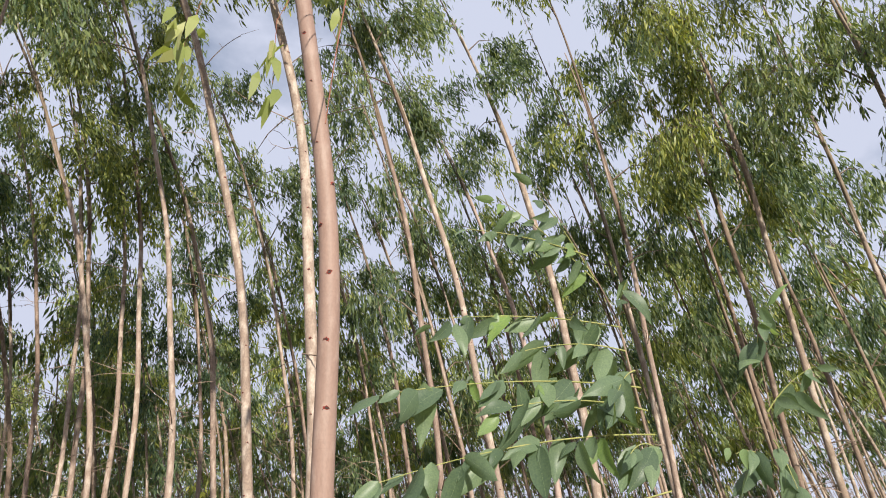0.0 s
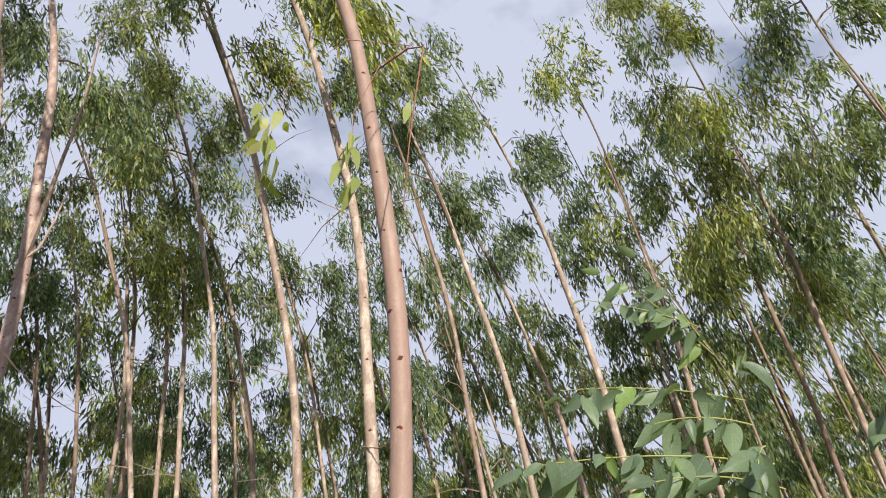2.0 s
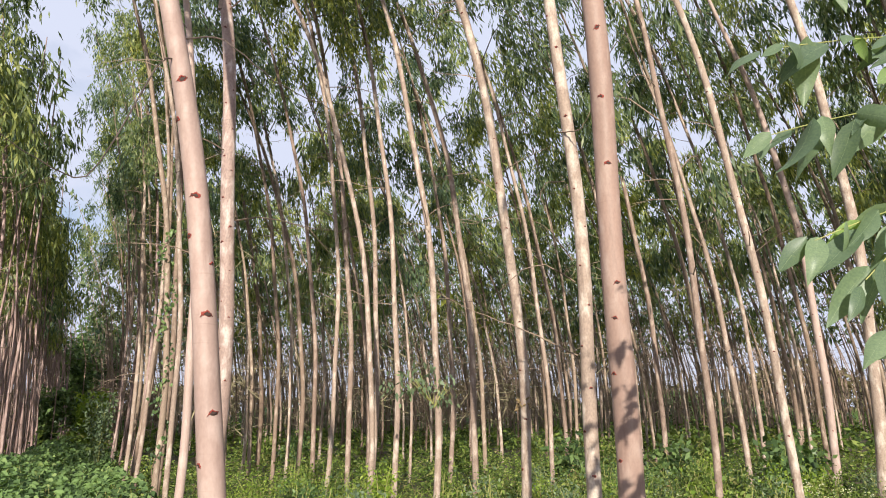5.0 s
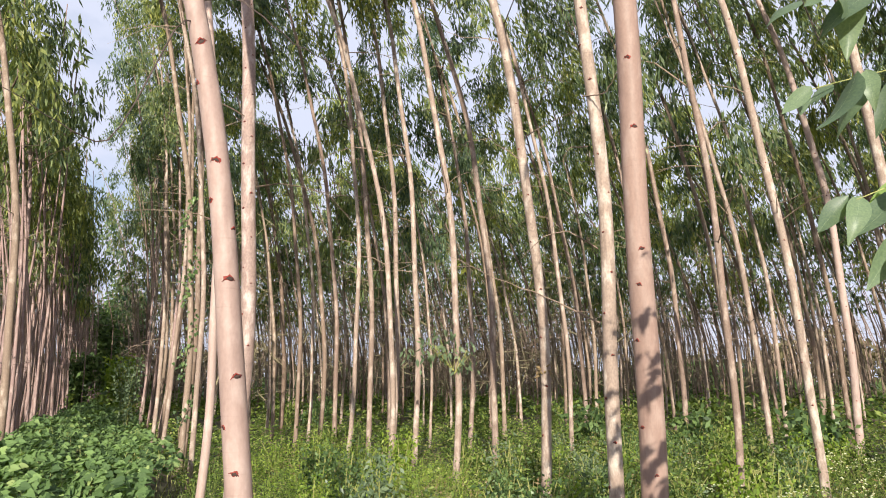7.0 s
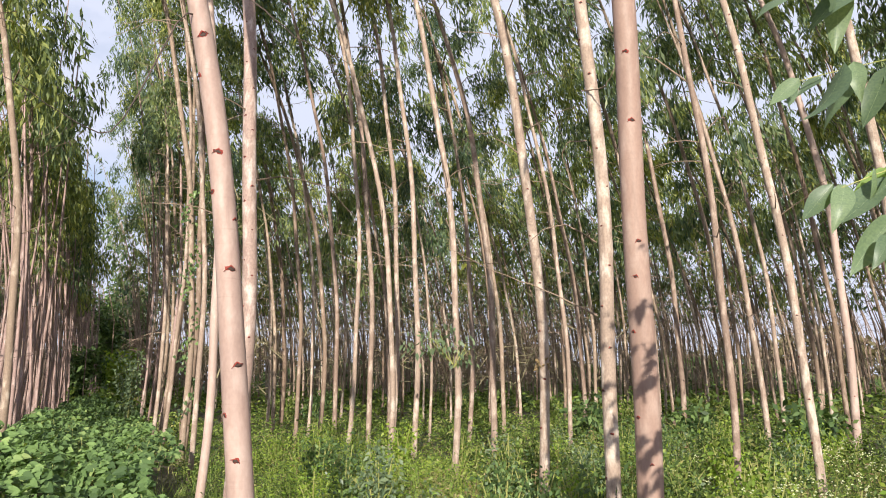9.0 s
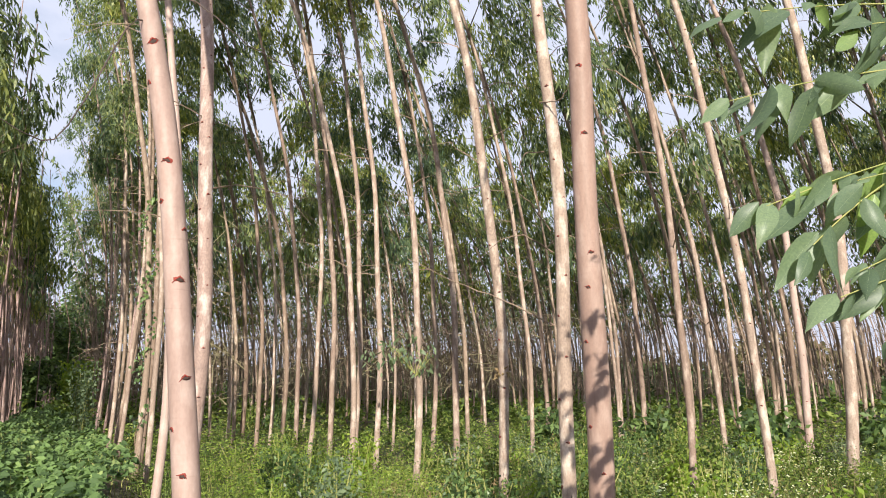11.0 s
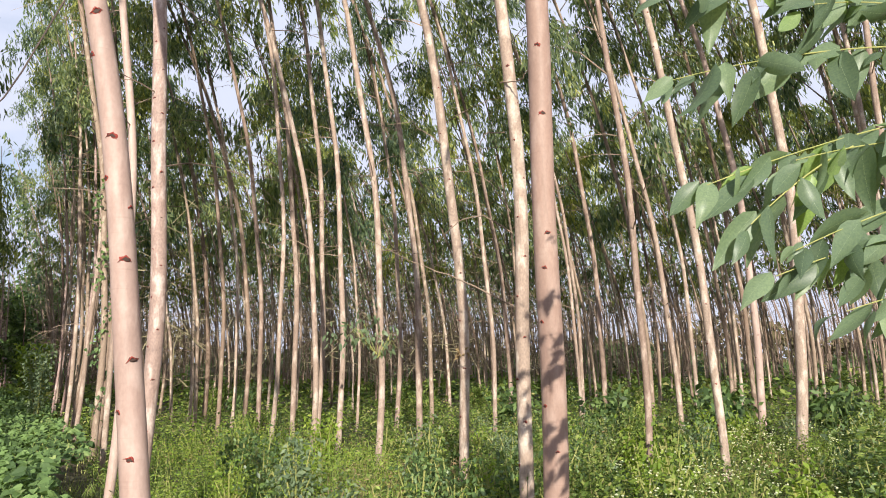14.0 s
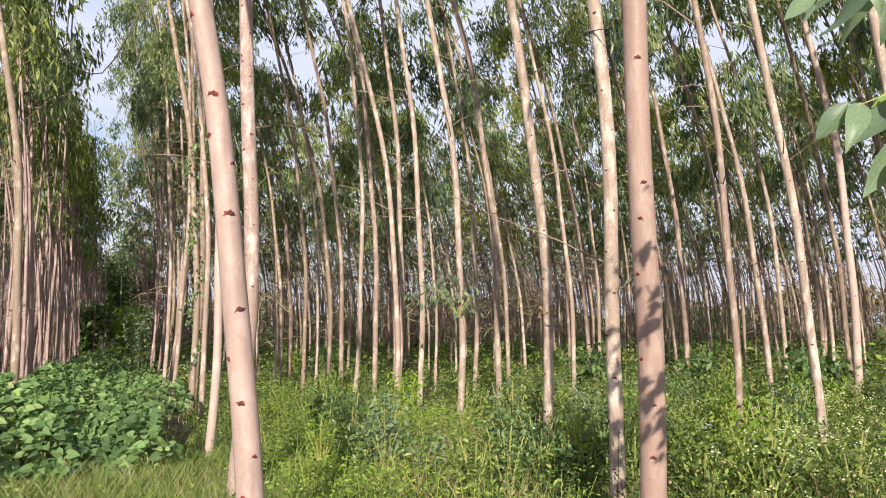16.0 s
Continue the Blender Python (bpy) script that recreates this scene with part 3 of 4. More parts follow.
ROW_TREES = [row_tree(k, (BARK_PATCHY, BARK_BROWN, BARK_PATCHY)[k % 3]) for k in range(12)]
LANE_TREES = [row_tree(20 + k, (BARK_LILAC_LIT, BARK_BROWN)[k % 2], True) for k in range(6)]
EDGE_TREES = [row_tree(60 + k, (BARK_PATCHY, BARK_BROWN, BARK_LILAC_LIT)[k % 3], False, False, True) for k in range(6)]
DISTANT_TREES = [row_tree(40 + k, (BARK_PATCHY, BARK_BROWN)[k % 2], False, True) for k in range(8)]
unplaced = list(ROW_TREES + LANE_TREES + EDGE_TREES + DISTANT_TREES)
taken = [tuple(o.location[:2]) for o in scene.objects if o.name.startswith("gum_tree") and o.location.z > -10]
spots = []
for row in range(-7, 16):
    n0 = 0.95 + 3.0 * row if row >= 0 else -2.35 + 3.0 * (row + 1)
    for k in range(34):
        s = (2.0 + 2.3 * k if row >= 0 else 9.6 + 1.75 * k) + 0.6 * math.sin(row * 1.7)
        if row < 0 and s < 9.5:
            continue
        s, n = s + RNG.normal() * 0.18, n0 + RNG.normal() * 0.14
        x, y = row_xy(s, n)
        far, turn = math.hypot(x, y), math.degrees(math.atan2(-x, y))
        if y < 1.5 or far < (12.0 if turn > -37 else 9.0) or not -66 < turn < 42 or (row >= 0 and s > 66) or (row < 0 and far > 75):
            continue
        if min((x - a) ** 2 + (y - b) ** 2 for a, b in taken) < 1.1 ** 2:
            continue
        spots.append((far, x, y))
for k in range(16):
    x, y = row_xy(13.2 + 1.45 * k + RNG.normal() * 0.2, 0.95 + RNG.normal() * 0.22)
    if min((x - a) ** 2 + (y - b) ** 2 for a, b in taken + [p[1:] for p in spots]) > 0.45 ** 2:
        spots.append((math.hypot(x, y), x, y))
spots.sort()
for k, (far, x, y) in enumerate(spots[:220]):
    size = RNG.uniform(0.9, 1.06)
    src = LANE_TREES[k % 6] if row_sn(x, y)[1] < -1.5 else EDGE_TREES[k % 6] if row_sn(x, y)[1] < 2.2 else ROW_TREES[k % 12] if far < 21 else DISTANT_TREES[k % 8]
    spin = Matrix.Rotation(RNG.uniform(-0.5, 0.5), 4, "Z")
    place = Matrix.Translation((x, y, float(ground_z(x, y)))) @ spin
    if src in unplaced:
        unplaced.remove(src)
        src.matrix_basis, ob = place, src
    else:
        ob = copy_thing(src, place)
    ob.scale = (size,) * 3
for src in unplaced:
    x, y = row_xy(40 + 2.3 * unplaced.index(src), 16)
    src.matrix_basis = Matrix.Translation((x, y, float(ground_z(x, y))))


def far_rows(rest):
    """The rows farthest off, in one piece."""
    wood, green = Pieces(), Pieces()
    for k, (far, x, y) in enumerate(rest):
        h = RNG.uniform(14, 16.5)
        z = np.linspace(0, h, 7)
        lean = RNG.uniform(-0.02, 0.08)
        line = np.stack([x + lean * z + BEND * z * z, np.full(7, y), z], 1)
        wood.tube(line, np.interp(z, [0, h], [0.06, 0.012]), 5)
        for _ in range(22):
            b = RNG.uniform(1.5, h * 0.55)
            q = np.array([x + lean * b + BEND * b * b, y, b])
            e = q + np.array([RNG.normal() * 0.8, RNG.normal() * 0.8, RNG.uniform(-0.3, 0.6)])
            wood.tube([q, (q + e) / 2 + RNG.normal(size=3) * 0.08, e], [0.014, 0.011, 0.006], 3, cap=False)
        m = 150
        zz = RNG.uniform(h * 0.42, h, m)
        wide = np.interp(zz / h, [0.4, 0.6, 1.0], [0.6, 1.3, 0.3])
        a = RNG.uniform(0, 6.28, m)
        p = np.stack([x + lean * zz + BEND * zz * zz + np.cos(a) * wide * RNG.random(m) ** 0.5, y + np.sin(a) * wide * RNG.random(m) ** 0.5, zz], 1)
        green.add_many(kites(p, RNG.normal(size=(m, 3)) * 0.6 + np.array([0, 0, -1.0]), RNG.uniform(0.3, 0.5, m), RNG.uniform(0.11, 0.2, m)), KITE)
    ob = thing("distant_gum_trees", (0, 0, 0), "distant rows of gum trees", "trees", kind="stuff")
    part("trunks", wood, ob, mat=BARK_BROWN, kind="stuff")
    part("foliage", green, ob, mat=LEAF_CROWN, kind="stuff")


far_rows(spots[220:] or [(60, -20, 55)])

# ---- undergrowth ----


def scatter(near, far, density, keep):
    """Places on the ground between two distances within the camera's sweep."""
    lo, hi = radians(-64), radians(40)
    count = int((hi - lo) / 2 * (far ** 2 - near ** 2) * density)
    r = np.sqrt(RNG.uniform(near ** 2, far ** 2, count))
    a = RNG.uniform(lo, hi, count)
    x, y = -np.sin(a) * r, np.cos(a) * r
    ok = keep(x, y)
    return x[ok], y[ok]


def in_lane(x, y):
    s, n = row_sn(x, y)
    edge = 0.35 * np.sin(s * 1.3) + 0.2 * np.sin(s * 3.1)
    return (n > -2.7) & (n < 0.55 + edge * 0.6) & (s > 7.0 + edge + 0.5 * n)


def thick(x, y):
    """Clumps: where herbs stand close."""
    return 0.5 + 0.4 * np.sin(x * 1.1 + 0.7) * np.sin(y * 0.8 + 1.9) + 0.22 * np.sin(2.7 * x + 1.1 * y) + 0.3 * np.sin(5.3 * x + 1.7 * y) * np.sin(3.4 * y - 2.1 * x)


def herbs(x, y, height, per, size, mat, name, label, stems=True, spread=0.16):
    p = Pieces()
    hs = height * RNG.uniform(0.45, 1.1, len(x)) * (0.4 + 0.95 * np.clip(thick(x, y), 0, 1.2))
    gz = ground_z(x, y)
    lean = RNG.normal(size=(len(x), 2)) * 0.18
    i = np.repeat(np.arange(len(x)), per)
    t = RNG.uniform(0.12, 1.0, len(i))
    a = RNG.uniform(0, 6.28, len(i))
    rad = spread * RNG.random(len(i)) ** 0.6 * hs[i] / height
    base = np.stack([x[i] + lean[i, 0] * hs[i] * t + np.cos(a) * rad, y[i] + lean[i, 1] * hs[i] * t + np.sin(a) * rad, gz[i] + hs[i] * t], 1)
    d = np.stack([np.cos(a), np.sin(a), RNG.uniform(-0.2, 1.1, len(i))], 1) + RNG.normal(size=(len(i), 3)) * 0.3
    ln = size * RNG.uniform(0.6, 1.3, len(i))
    p.add_many(kites(base, d, ln, ln * RNG.uniform(0.26, 0.44, len(i)), sag=0.22), KITE)
    if stems:
        for k in range(len(x)):
            b = np.array([x[k], y[k], gz[k] - 0.02])
            e = b + np.array([lean[k, 0] * hs[k], lean[k, 1] * hs[k], hs[k]])
            p.tube([b, e], [0.004, 0.002], 3, cap=False)
    tagged(new(name, p.mesh(name, mat)), label, "undergrowth", kind="stuff")


def tufts(x, y, height, per, mat, name, label, width=0.007):
    p = Pieces()
    i = np.repeat(np.arange(len(x)), per)
    a = RNG.uniform(0, 6.28, len(i))
    base = np.stack([x[i] + RNG.normal(size=len(i)) * 0.05, y[i] + RNG.normal(size=len(i)) * 0.05, ground_z(x[i], y[i]) - 0.01], 1)
    ln = height * RNG.uniform(0.5, 1.2, len(i))
    d = np.stack([np.cos(a) * 0.45, np.sin(a) * 0.45, np.ones(len(i))], 1)
    p.add_many(blades(base, d, ln, np.full(len(i), width) * RNG.uniform(0.7, 1.5, len(i)), sag=0.28, wide=0.2), BLADE)
    tagged(new(name, p.mesh(name, mat)), label, "grass", kind="stuff")


free = lambda x, y: ~in_lane(x, y)
low = lambda x, y: ~in_lane(x, y) | (row_sn(x, y)[0] < 8.5)
x, y = scatter(4.6, 13.0, 40, lambda x, y: free(x, y) & (RNG.random(len(x)) < (0.12 + 0.9 * thick(x, y)) * (1 - 0.8 * np.exp(-((x + 1.2) / 1.1) ** 2)) * (1 - 0.7 * np.exp(-((x - 0.25) / 0.7) ** 2 - ((y - 7.6) / 1.6) ** 2))) & (row_sn(x, y)[1] > 0.9))
herbs(x, y, 0.46, 34, 0.047, LEAF_HERB, "herb_growth", "low bright green leafy weeds between the trunks")
x, y = scatter(4.6, 14.0, 12, lambda x, y: free(x, y) & (RNG.random(len(x)) < 1.15 - thick(x, y)) & (row_sn(x, y)[1] > 1.6))
herbs(x, y, 0.70, 70, 0.050, LEAF_HERB, "tall_weeds", "taller dark green weeds in clumps", True, 0.24)
# A sunlit patch of ground, made by the lime leaf colour.
x, y = scatter(4.6, 12.0, 44, lambda x, y: free(x, y) & (RNG.random(len(x)) < np.exp(-((x + 1.2) / 1.3) ** 2)) & (row_sn(x, y)[1] > 1.2))
herbs(x, y, 0.56, 34, 0.046, LEAF_SUNLIT_LIME, "lime_weeds", "fine-leaved weeds coloured yellow-green as if sunlit", True, 0.17)
x, y = scatter(13.0, 26.0, 12, lambda x, y: free(x, y) & (RNG.random(len(x)) < 0.4 + 0.6 * thick(x, y)))
herbs(x, y, 0.55, 20, 0.10, LEAF_HERB, "herb_growth", "leafy green weeds deeper among the trunks", False, 0.2)
x, y = scatter(26.0, 75.0, 1.3, lambda x, y: RNG.random(len(x)) < 0.9)
herbs(x, y, 1.1, 10, 0.34, LEAF_HERB, "distant_undergrowth", "dense dark green undergrowth deep in the plantation", False, 0.35)
x, y = scatter(4.4, 10.0, 90, lambda x, y: low(x, y) & (RNG.random(len(x)) < 0.75))
tufts(x, y, 0.30, 8, GRASS, "grass", "rough green grass with yellowing blades")
x, y = scatter(5.0, 13.0, 22, lambda x, y: free(x, y) & (row_sn(x, y)[1] > 1.0) & (RNG.random(len(x)) < 0.3 + 0.5 * np.sin(1.7 * x - y) ** 2))
tufts(x, y, 0.50, 6, LEAF_HERB, "tall_grass", "tall green grass among the weeds", 0.009)
x, y = scatter(5.0, 11.0, 60, lambda x, y: free(x, y) & (RNG.random(len(x)) < np.exp(-((x - 0.25) / 0.9) ** 2 - ((y - 7.6) / 2.2) ** 2) + 0.12 * (x > 2)))
tufts(x, y, 0.52, 7, DRY_GRASS, "dry_grass", "pale brown dry grass between the trunks", 0.008)
x, y = scatter(4.2, 7.4, 90, lambda x, y: low(x, y) & (row_sn(x, y)[1] < 1.2) & (RNG.random(len(x)) < 0.3 + 0.4 * np.sin(2.3 * x + y) ** 2))
tufts(x, y, 0.34, 7, DRY_GRASS, "dry_grass", "yellowish dry grass in front of the creeper", 0.005)
x, y = scatter(4.2, 8.2, 60, lambda x, y: ~in_lane(x, y) & (row_sn(x, y)[1] < 1.3))
tufts(x, y, 0.42, 8, GRASS, "tall_grass", "tall green grass in front of the creeper", 0.006)
x, y = scatter(4.2, 8.0, 26, lambda x, y: ~in_lane(x, y) & (row_sn(x, y)[1] < 1.4) & (RNG.random(len(x)) < thick(x, y)))
herbs(x, y, 0.30, 22, 0.05, LEAF_HERB, "low_herbs", "low leafy weeds in the grass before the creeper", True, 0.14)
x, y = scatter(4.0, 14.0, 3.2, lambda x, y: free(x, y) & (row_sn(x, y)[1] > 1.5))
herbs(x, y, 0.55, 14, 0.05, DRY, "dry_weeds", "dry brown weed stalks among the green", True, 0.10)


def clearing_grass():
    """Short grass on the open ground round the standpoint."""
    r, a = np.sqrt(RNG.uniform(0.2, 90.0, 1500)), RNG.uniform(0, 6.28, 1500)
    x, y = np.cos(a) * r, np.sin(a) * r
    ok = (np.hypot(x, y) < 4.4) | (y < 1.0)
    tufts(x[ok], y[ok], 0.22, 7, GRASS, "grass", "short rough grass on the open ground", 0.006)


clearing_grass()


def flowers():
    x, y = scatter(5.0, 13.0, 7, lambda x, y: (x > 0.48 * y - 0.9 + 0.8 * np.sin(y * 1.3)) & (RNG.random(len(x)) < thick(x, y) * 0.7 + 0.2))
    stalk, bloom = Pieces(), Pieces()
    for a, b in zip(x, y):
        for _ in range(5):
            h = RNG.uniform(0.3, 0.62)
            g = np.array([a, b, float(ground_z(a, b))])
            e = g + np.array([RNG.normal() * 0.12, RNG.normal() * 0.12, h])
            stalk.tube([g, e], [0.003, 0.0015], 3, cap=False)
            c = e + RNG.normal(size=(3, 3)) * 0.02
            for q in c:
                w = RNG.uniform(0.009, 0.015)
                bloom.add(q + np.array([[w, 0, 0], [-w, 0, 0], [0, w, 0], [0, -w, 0], [0, 0, w * 0.8], [0, 0, -w * 0.5]]), [[0, 2, 4], [2, 1, 4], [1, 3, 4], [3, 0, 4], [2, 0, 5], [1, 2, 5], [3, 1, 5], [0, 3, 5]])
    ob = thing("flowering_weeds", (0, 0, 0), "weeds with small white flower heads", "flowers", kind="stuff")
    part("stalks", stalk, ob, mat=LEAF_HERB, kind="stuff")
    part("blooms", bloom, ob, "small white blooms", PETAL, "stuff")


flowers()


def heart_leaf(p, d, up, size):
    """Broad rounded creeper leaves of nine points with a folded middle."""
    d, up = unit(d), unit(up)
    s = unit(np.cross(d, up))
    nrm = np.cross(s, d)
    L = size[:, None]
    def at(t, k, h):
        return p + d * L * t + s * L * k + nrm * L * h
    return np.stack([at(0, 0, 0), at(-0.18, 0.30, 0.06), at(0.18, 0.50, 0.10), at(0.62, 0.34, 0.02), at(1.08, 0, -0.16), at(0.62, -0.34, 0.02), at(0.18, -0.50, 0.10), at(-0.18, -0.30, 0.06), at(0.42, 0, -0.08)], 1)


HEART = [[0, 1, 2, 8], [8, 2, 3], [8, 3, 4], [8, 4, 5], [8, 5, 6], [0, 8, 6, 7]]


def creeper():
    x, y = scatter(6.0, 34.0, 360, lambda x, y: in_lane(x, y) & (RNG.random(len(x)) < np.clip((9.0 / np.hypot(x, y)) ** 1.3, 0.12, 1)))
    far = np.hypot(x, y)
    t = RNG.random(len(x))
    top = 0.46 + 0.20 * np.sin(x * 2.3 + y) + 0.16 * np.sin(3.7 * y - 1.9 * x) + 0.08 * np.sin(7.1 * x + 4.3 * y)
    p = np.stack([x, y, ground_z(x, y) + top * (0.2 + 0.8 * t ** 0.28)], 1)
    up = np.stack([RNG.normal(size=len(x)) * 0.65, RNG.normal(size=len(x)) * 0.65 - 0.7, np.ones(len(x))], 1)
    d = np.stack([RNG.normal(size=len(x)), RNG.normal(size=len(x)) - 0.5, RNG.uniform(-0.5, 0.1, len(x))], 1)
    size = RNG.uniform(0.05, 0.115, len(x)) * np.clip(far / 16, 1.0, 1.8)
    g = Pieces()
    g.add_many(heart_leaf(p, d, up, size), HEART)
    vines = Pieces()
    for k in range(0, len(x), 14):
        a = np.array([x[k], y[k], float(ground_z(x[k], y[k]))])
        e = p[k]
        vines.tube([a, (a + e) / 2 + RNG.normal(size=3) * 0.05, e], [0.005, 0.004, 0.003], 3, cap=False)
    ob = thing("creeper", (0, 0, 0), "dense creeper with broad heart-shaped green leaves filling the lane", "creeper", kind="stuff")
    part("leaves", g, ob, mat=LEAF_CREEPER, kind="stuff")
    part("vines", vines, ob, mat=TWIG_GREEN, kind="stuff")


creeper()


def shrub(x, y, height, wide, size, count, mat, name, label, category="shrub"):
    ob = thing(name, (x, y, float(ground_z(x, y))), label, category)
    stems, leaves = Pieces(), Pieces()
    tips = []
    for k in range(9):
        a, r = k * 2.4 + RNG.normal() * 0.3, wide * RNG.uniform(0.2, 0.8)
        e = np.array([math.cos(a) * r, math.sin(a) * r, height * RNG.uniform(0.6, 0.95)])
        line = np.stack([np.zeros(3), e * 0.5 + np.array([0, 0, 0.1 * height]), e])
        stems.tube(line, [0.012, 0.008, 0.004], 4)
        tips.append(line)
    i = RNG.integers(0, 9, count)
    t = RNG.uniform(0.25, 1.08, count)
    lines = np.array(tips)[i]
    p = np.where(t[:, None] < 0.5, lines[:, 0] + (lines[:, 1] - lines[:, 0]) * (t[:, None] * 2), lines[:, 1] + (lines[:, 2] - lines[:, 1]) * (t[:, None] * 2 - 1)) + RNG.normal(size=(count, 3)) * wide * 0.2
    p[:, 2] = np.clip(p[:, 2], 0.03, None)
    ln = size * RNG.uniform(0.6, 1.3, count)
    leaves.add_many(kites(p, RNG.normal(size=(count, 3)) + np.array([0, 0, -0.2]), ln, ln * 0.5, sag=0.15), KITE)
    part("stem", stems, ob, mat=TWIG_GREEN, kind="stuff")
    part("foliage", leaves, ob, mat=mat, kind="stuff")
    return ob


for k in range(26):
    s, n = RNG.uniform(13, 34), RNG.uniform(5, 30)
    x, y = row_xy(s, n)
    shrub(x, y, RNG.uniform(0.7, 1.3), RNG.uniform(0.5, 0.9), 0.13, 420, LEAF_BUSH if k % 2 else LEAF_HERB, "shrub", "dark green bush among the far trunks")
for k in range(100):
    r, a = RNG.uniform(5.6, 13.5), radians(RNG.uniform(-44, 14))
    x, y = -math.sin(a) * r, math.cos(a) * r
    if row_sn(x, y)[1] < 1.5 or min((x - p) ** 2 + (y - q) ** 2 for p, q in taken) < 0.25 ** 2:
        continue
    kind = (LEAF_BUSH, LEAF_HERB, LEAF_SUNLIT_LIME, LEAF_HERB, LEAF_BUSH, LEAF_GREY)[k % 6]
    shrub(x, y, RNG.uniform(0.45, 0.95), RNG.uniform(0.22, 0.46), RNG.uniform(0.042, 0.072), 420, kind, "bushy_weed",
          ("dark green bushy weed among the trunks", "green bushy weed among the trunks", "bushy weed coloured yellow-green as if sunlit", "green bushy weed among the trunks", "dark green bushy weed among the trunks", "grey-green fine-leaved weed among the trunks")[k % 6], "weed")
for x, y in ((6.2, 11.6), (7.0, 12.6), (4.9, 13.4), (8.4, 11.2), (3.2, 14.6), (9.4, 13.0)):
    shrub(x, y, 1.15, 0.6, 0.17, 380, LEAF_BUSH, "shrub", "dark green broad-leaved bush at the foot of the far trunks")
x, y = row_xy(21, 0.25)
shrub(x, y, 2.3, 0.5, 0.10, 1000, LEAF_GREY, "young_tree", "young grey-green leafy tree in the lane", "tree")
for s, n, tall, wide, count, leaf, label in ((48, 0.1, 3.6, 1.2, 1800, LEAF_SUNLIT_LIME, "leafy tree in the lane, coloured yellow-green as if sunlit"), (60, -1.6, 8.0, 2.0, 4200, LEAF_BUSH, "dark green leafy tree at the end of the lane"),
                                            (68, 0.4, 11.5, 2.6, 5200, LEAF_CROWN, "dark leafy tree at the end of the lane"), (84, -0.8, 15.0, 3.4, 6000, LEAF_BUSH, "tall dark leafy tree at the end of the lane"),
                                            (36, -1.9, 3.2, 1.0, 1800, LEAF_BUSH, "dark green bush at the edge of the lane")):
    x, y = row_xy(s, n)
    shrub(x, y, tall, wide, 0.16 + 0.004 * s, count, leaf, "leafy_tree", label, "tree")

# ---- sapling with broad leaves close to the camera ----


def broad_leaf(seed):
    """An ovate pointed gum leaf, 1 long along -z, cupped about its rib."""
    rng = np.random.default_rng(seed)
    t = np.linspace(0, 1, 9)
    w = 0.180 * np.sin(np.pi * t ** 0.66) ** 0.95 * (1 + 0.05 * np.sin(9 * t + seed))
    w[0], w[-1] = 0.006, 0.002
    curl, twist = rng.uniform(-0.12, 0.16), rng.uniform(-0.5, 0.5)
    v, f = [], []
    for i in range(9):
        yy = curl * np.sin(np.pi * t[i]) + 0.10 * curl * t[i]
        ph = twist * t[i]
        rib = 0.004 * (1 - t[i]) + 0.003
        for k, c in ((-1, 0.055), (-0.5, 0.012), (0, -0.004), (0.5, 0.012), (1, 0.055)):
            px, py = k * w[i], c * w[i] / 0.25 + (0.012 * np.sin(7 * t[i] + k * 2 + seed) if abs(k) == 1 else 0)
            v.append((px * np.cos(ph) - py * np.sin(ph), yy + px * np.sin(ph) + py * np.cos(ph), -t[i]))
    for i in range(8):
        for k in range(4):
            f.append([i * 5 + k, i * 5 + k + 1, (i + 1) * 5 + k + 1, (i + 1) * 5 + k])
    p = Pieces()
    p.add(np.array(v) * 1.0, f)
    me = p.mesh("leaf", LEAF_BROAD, True)
    return me


BROAD = [broad_leaf(k) for k in range(6)]


def leaf_on(parent, at, way, length, k, mats=None):
    """One hanging leaf: way is where its tip points."""
    way = Vector(way).normalized()
    ob = part("leaf", BROAD[k % 6], parent)
    face = Vector((-at[0], -at[1] - 0.6, 2.2 - at[2])).normalized()
    z = -way
    y = (face - z * face.dot(z)).normalized()
    turn = Matrix((y.cross(z), y, z)).transposed().to_4x4()
    ob.matrix_basis = Matrix.Translation(Vector(at) - parent.location) @ turn @ Matrix.Rotation(RNG.normal() * 0.65 + (math.pi if k % 2 else 0), 4, "Z") @ Matrix.Scale(length, 4)
    return ob


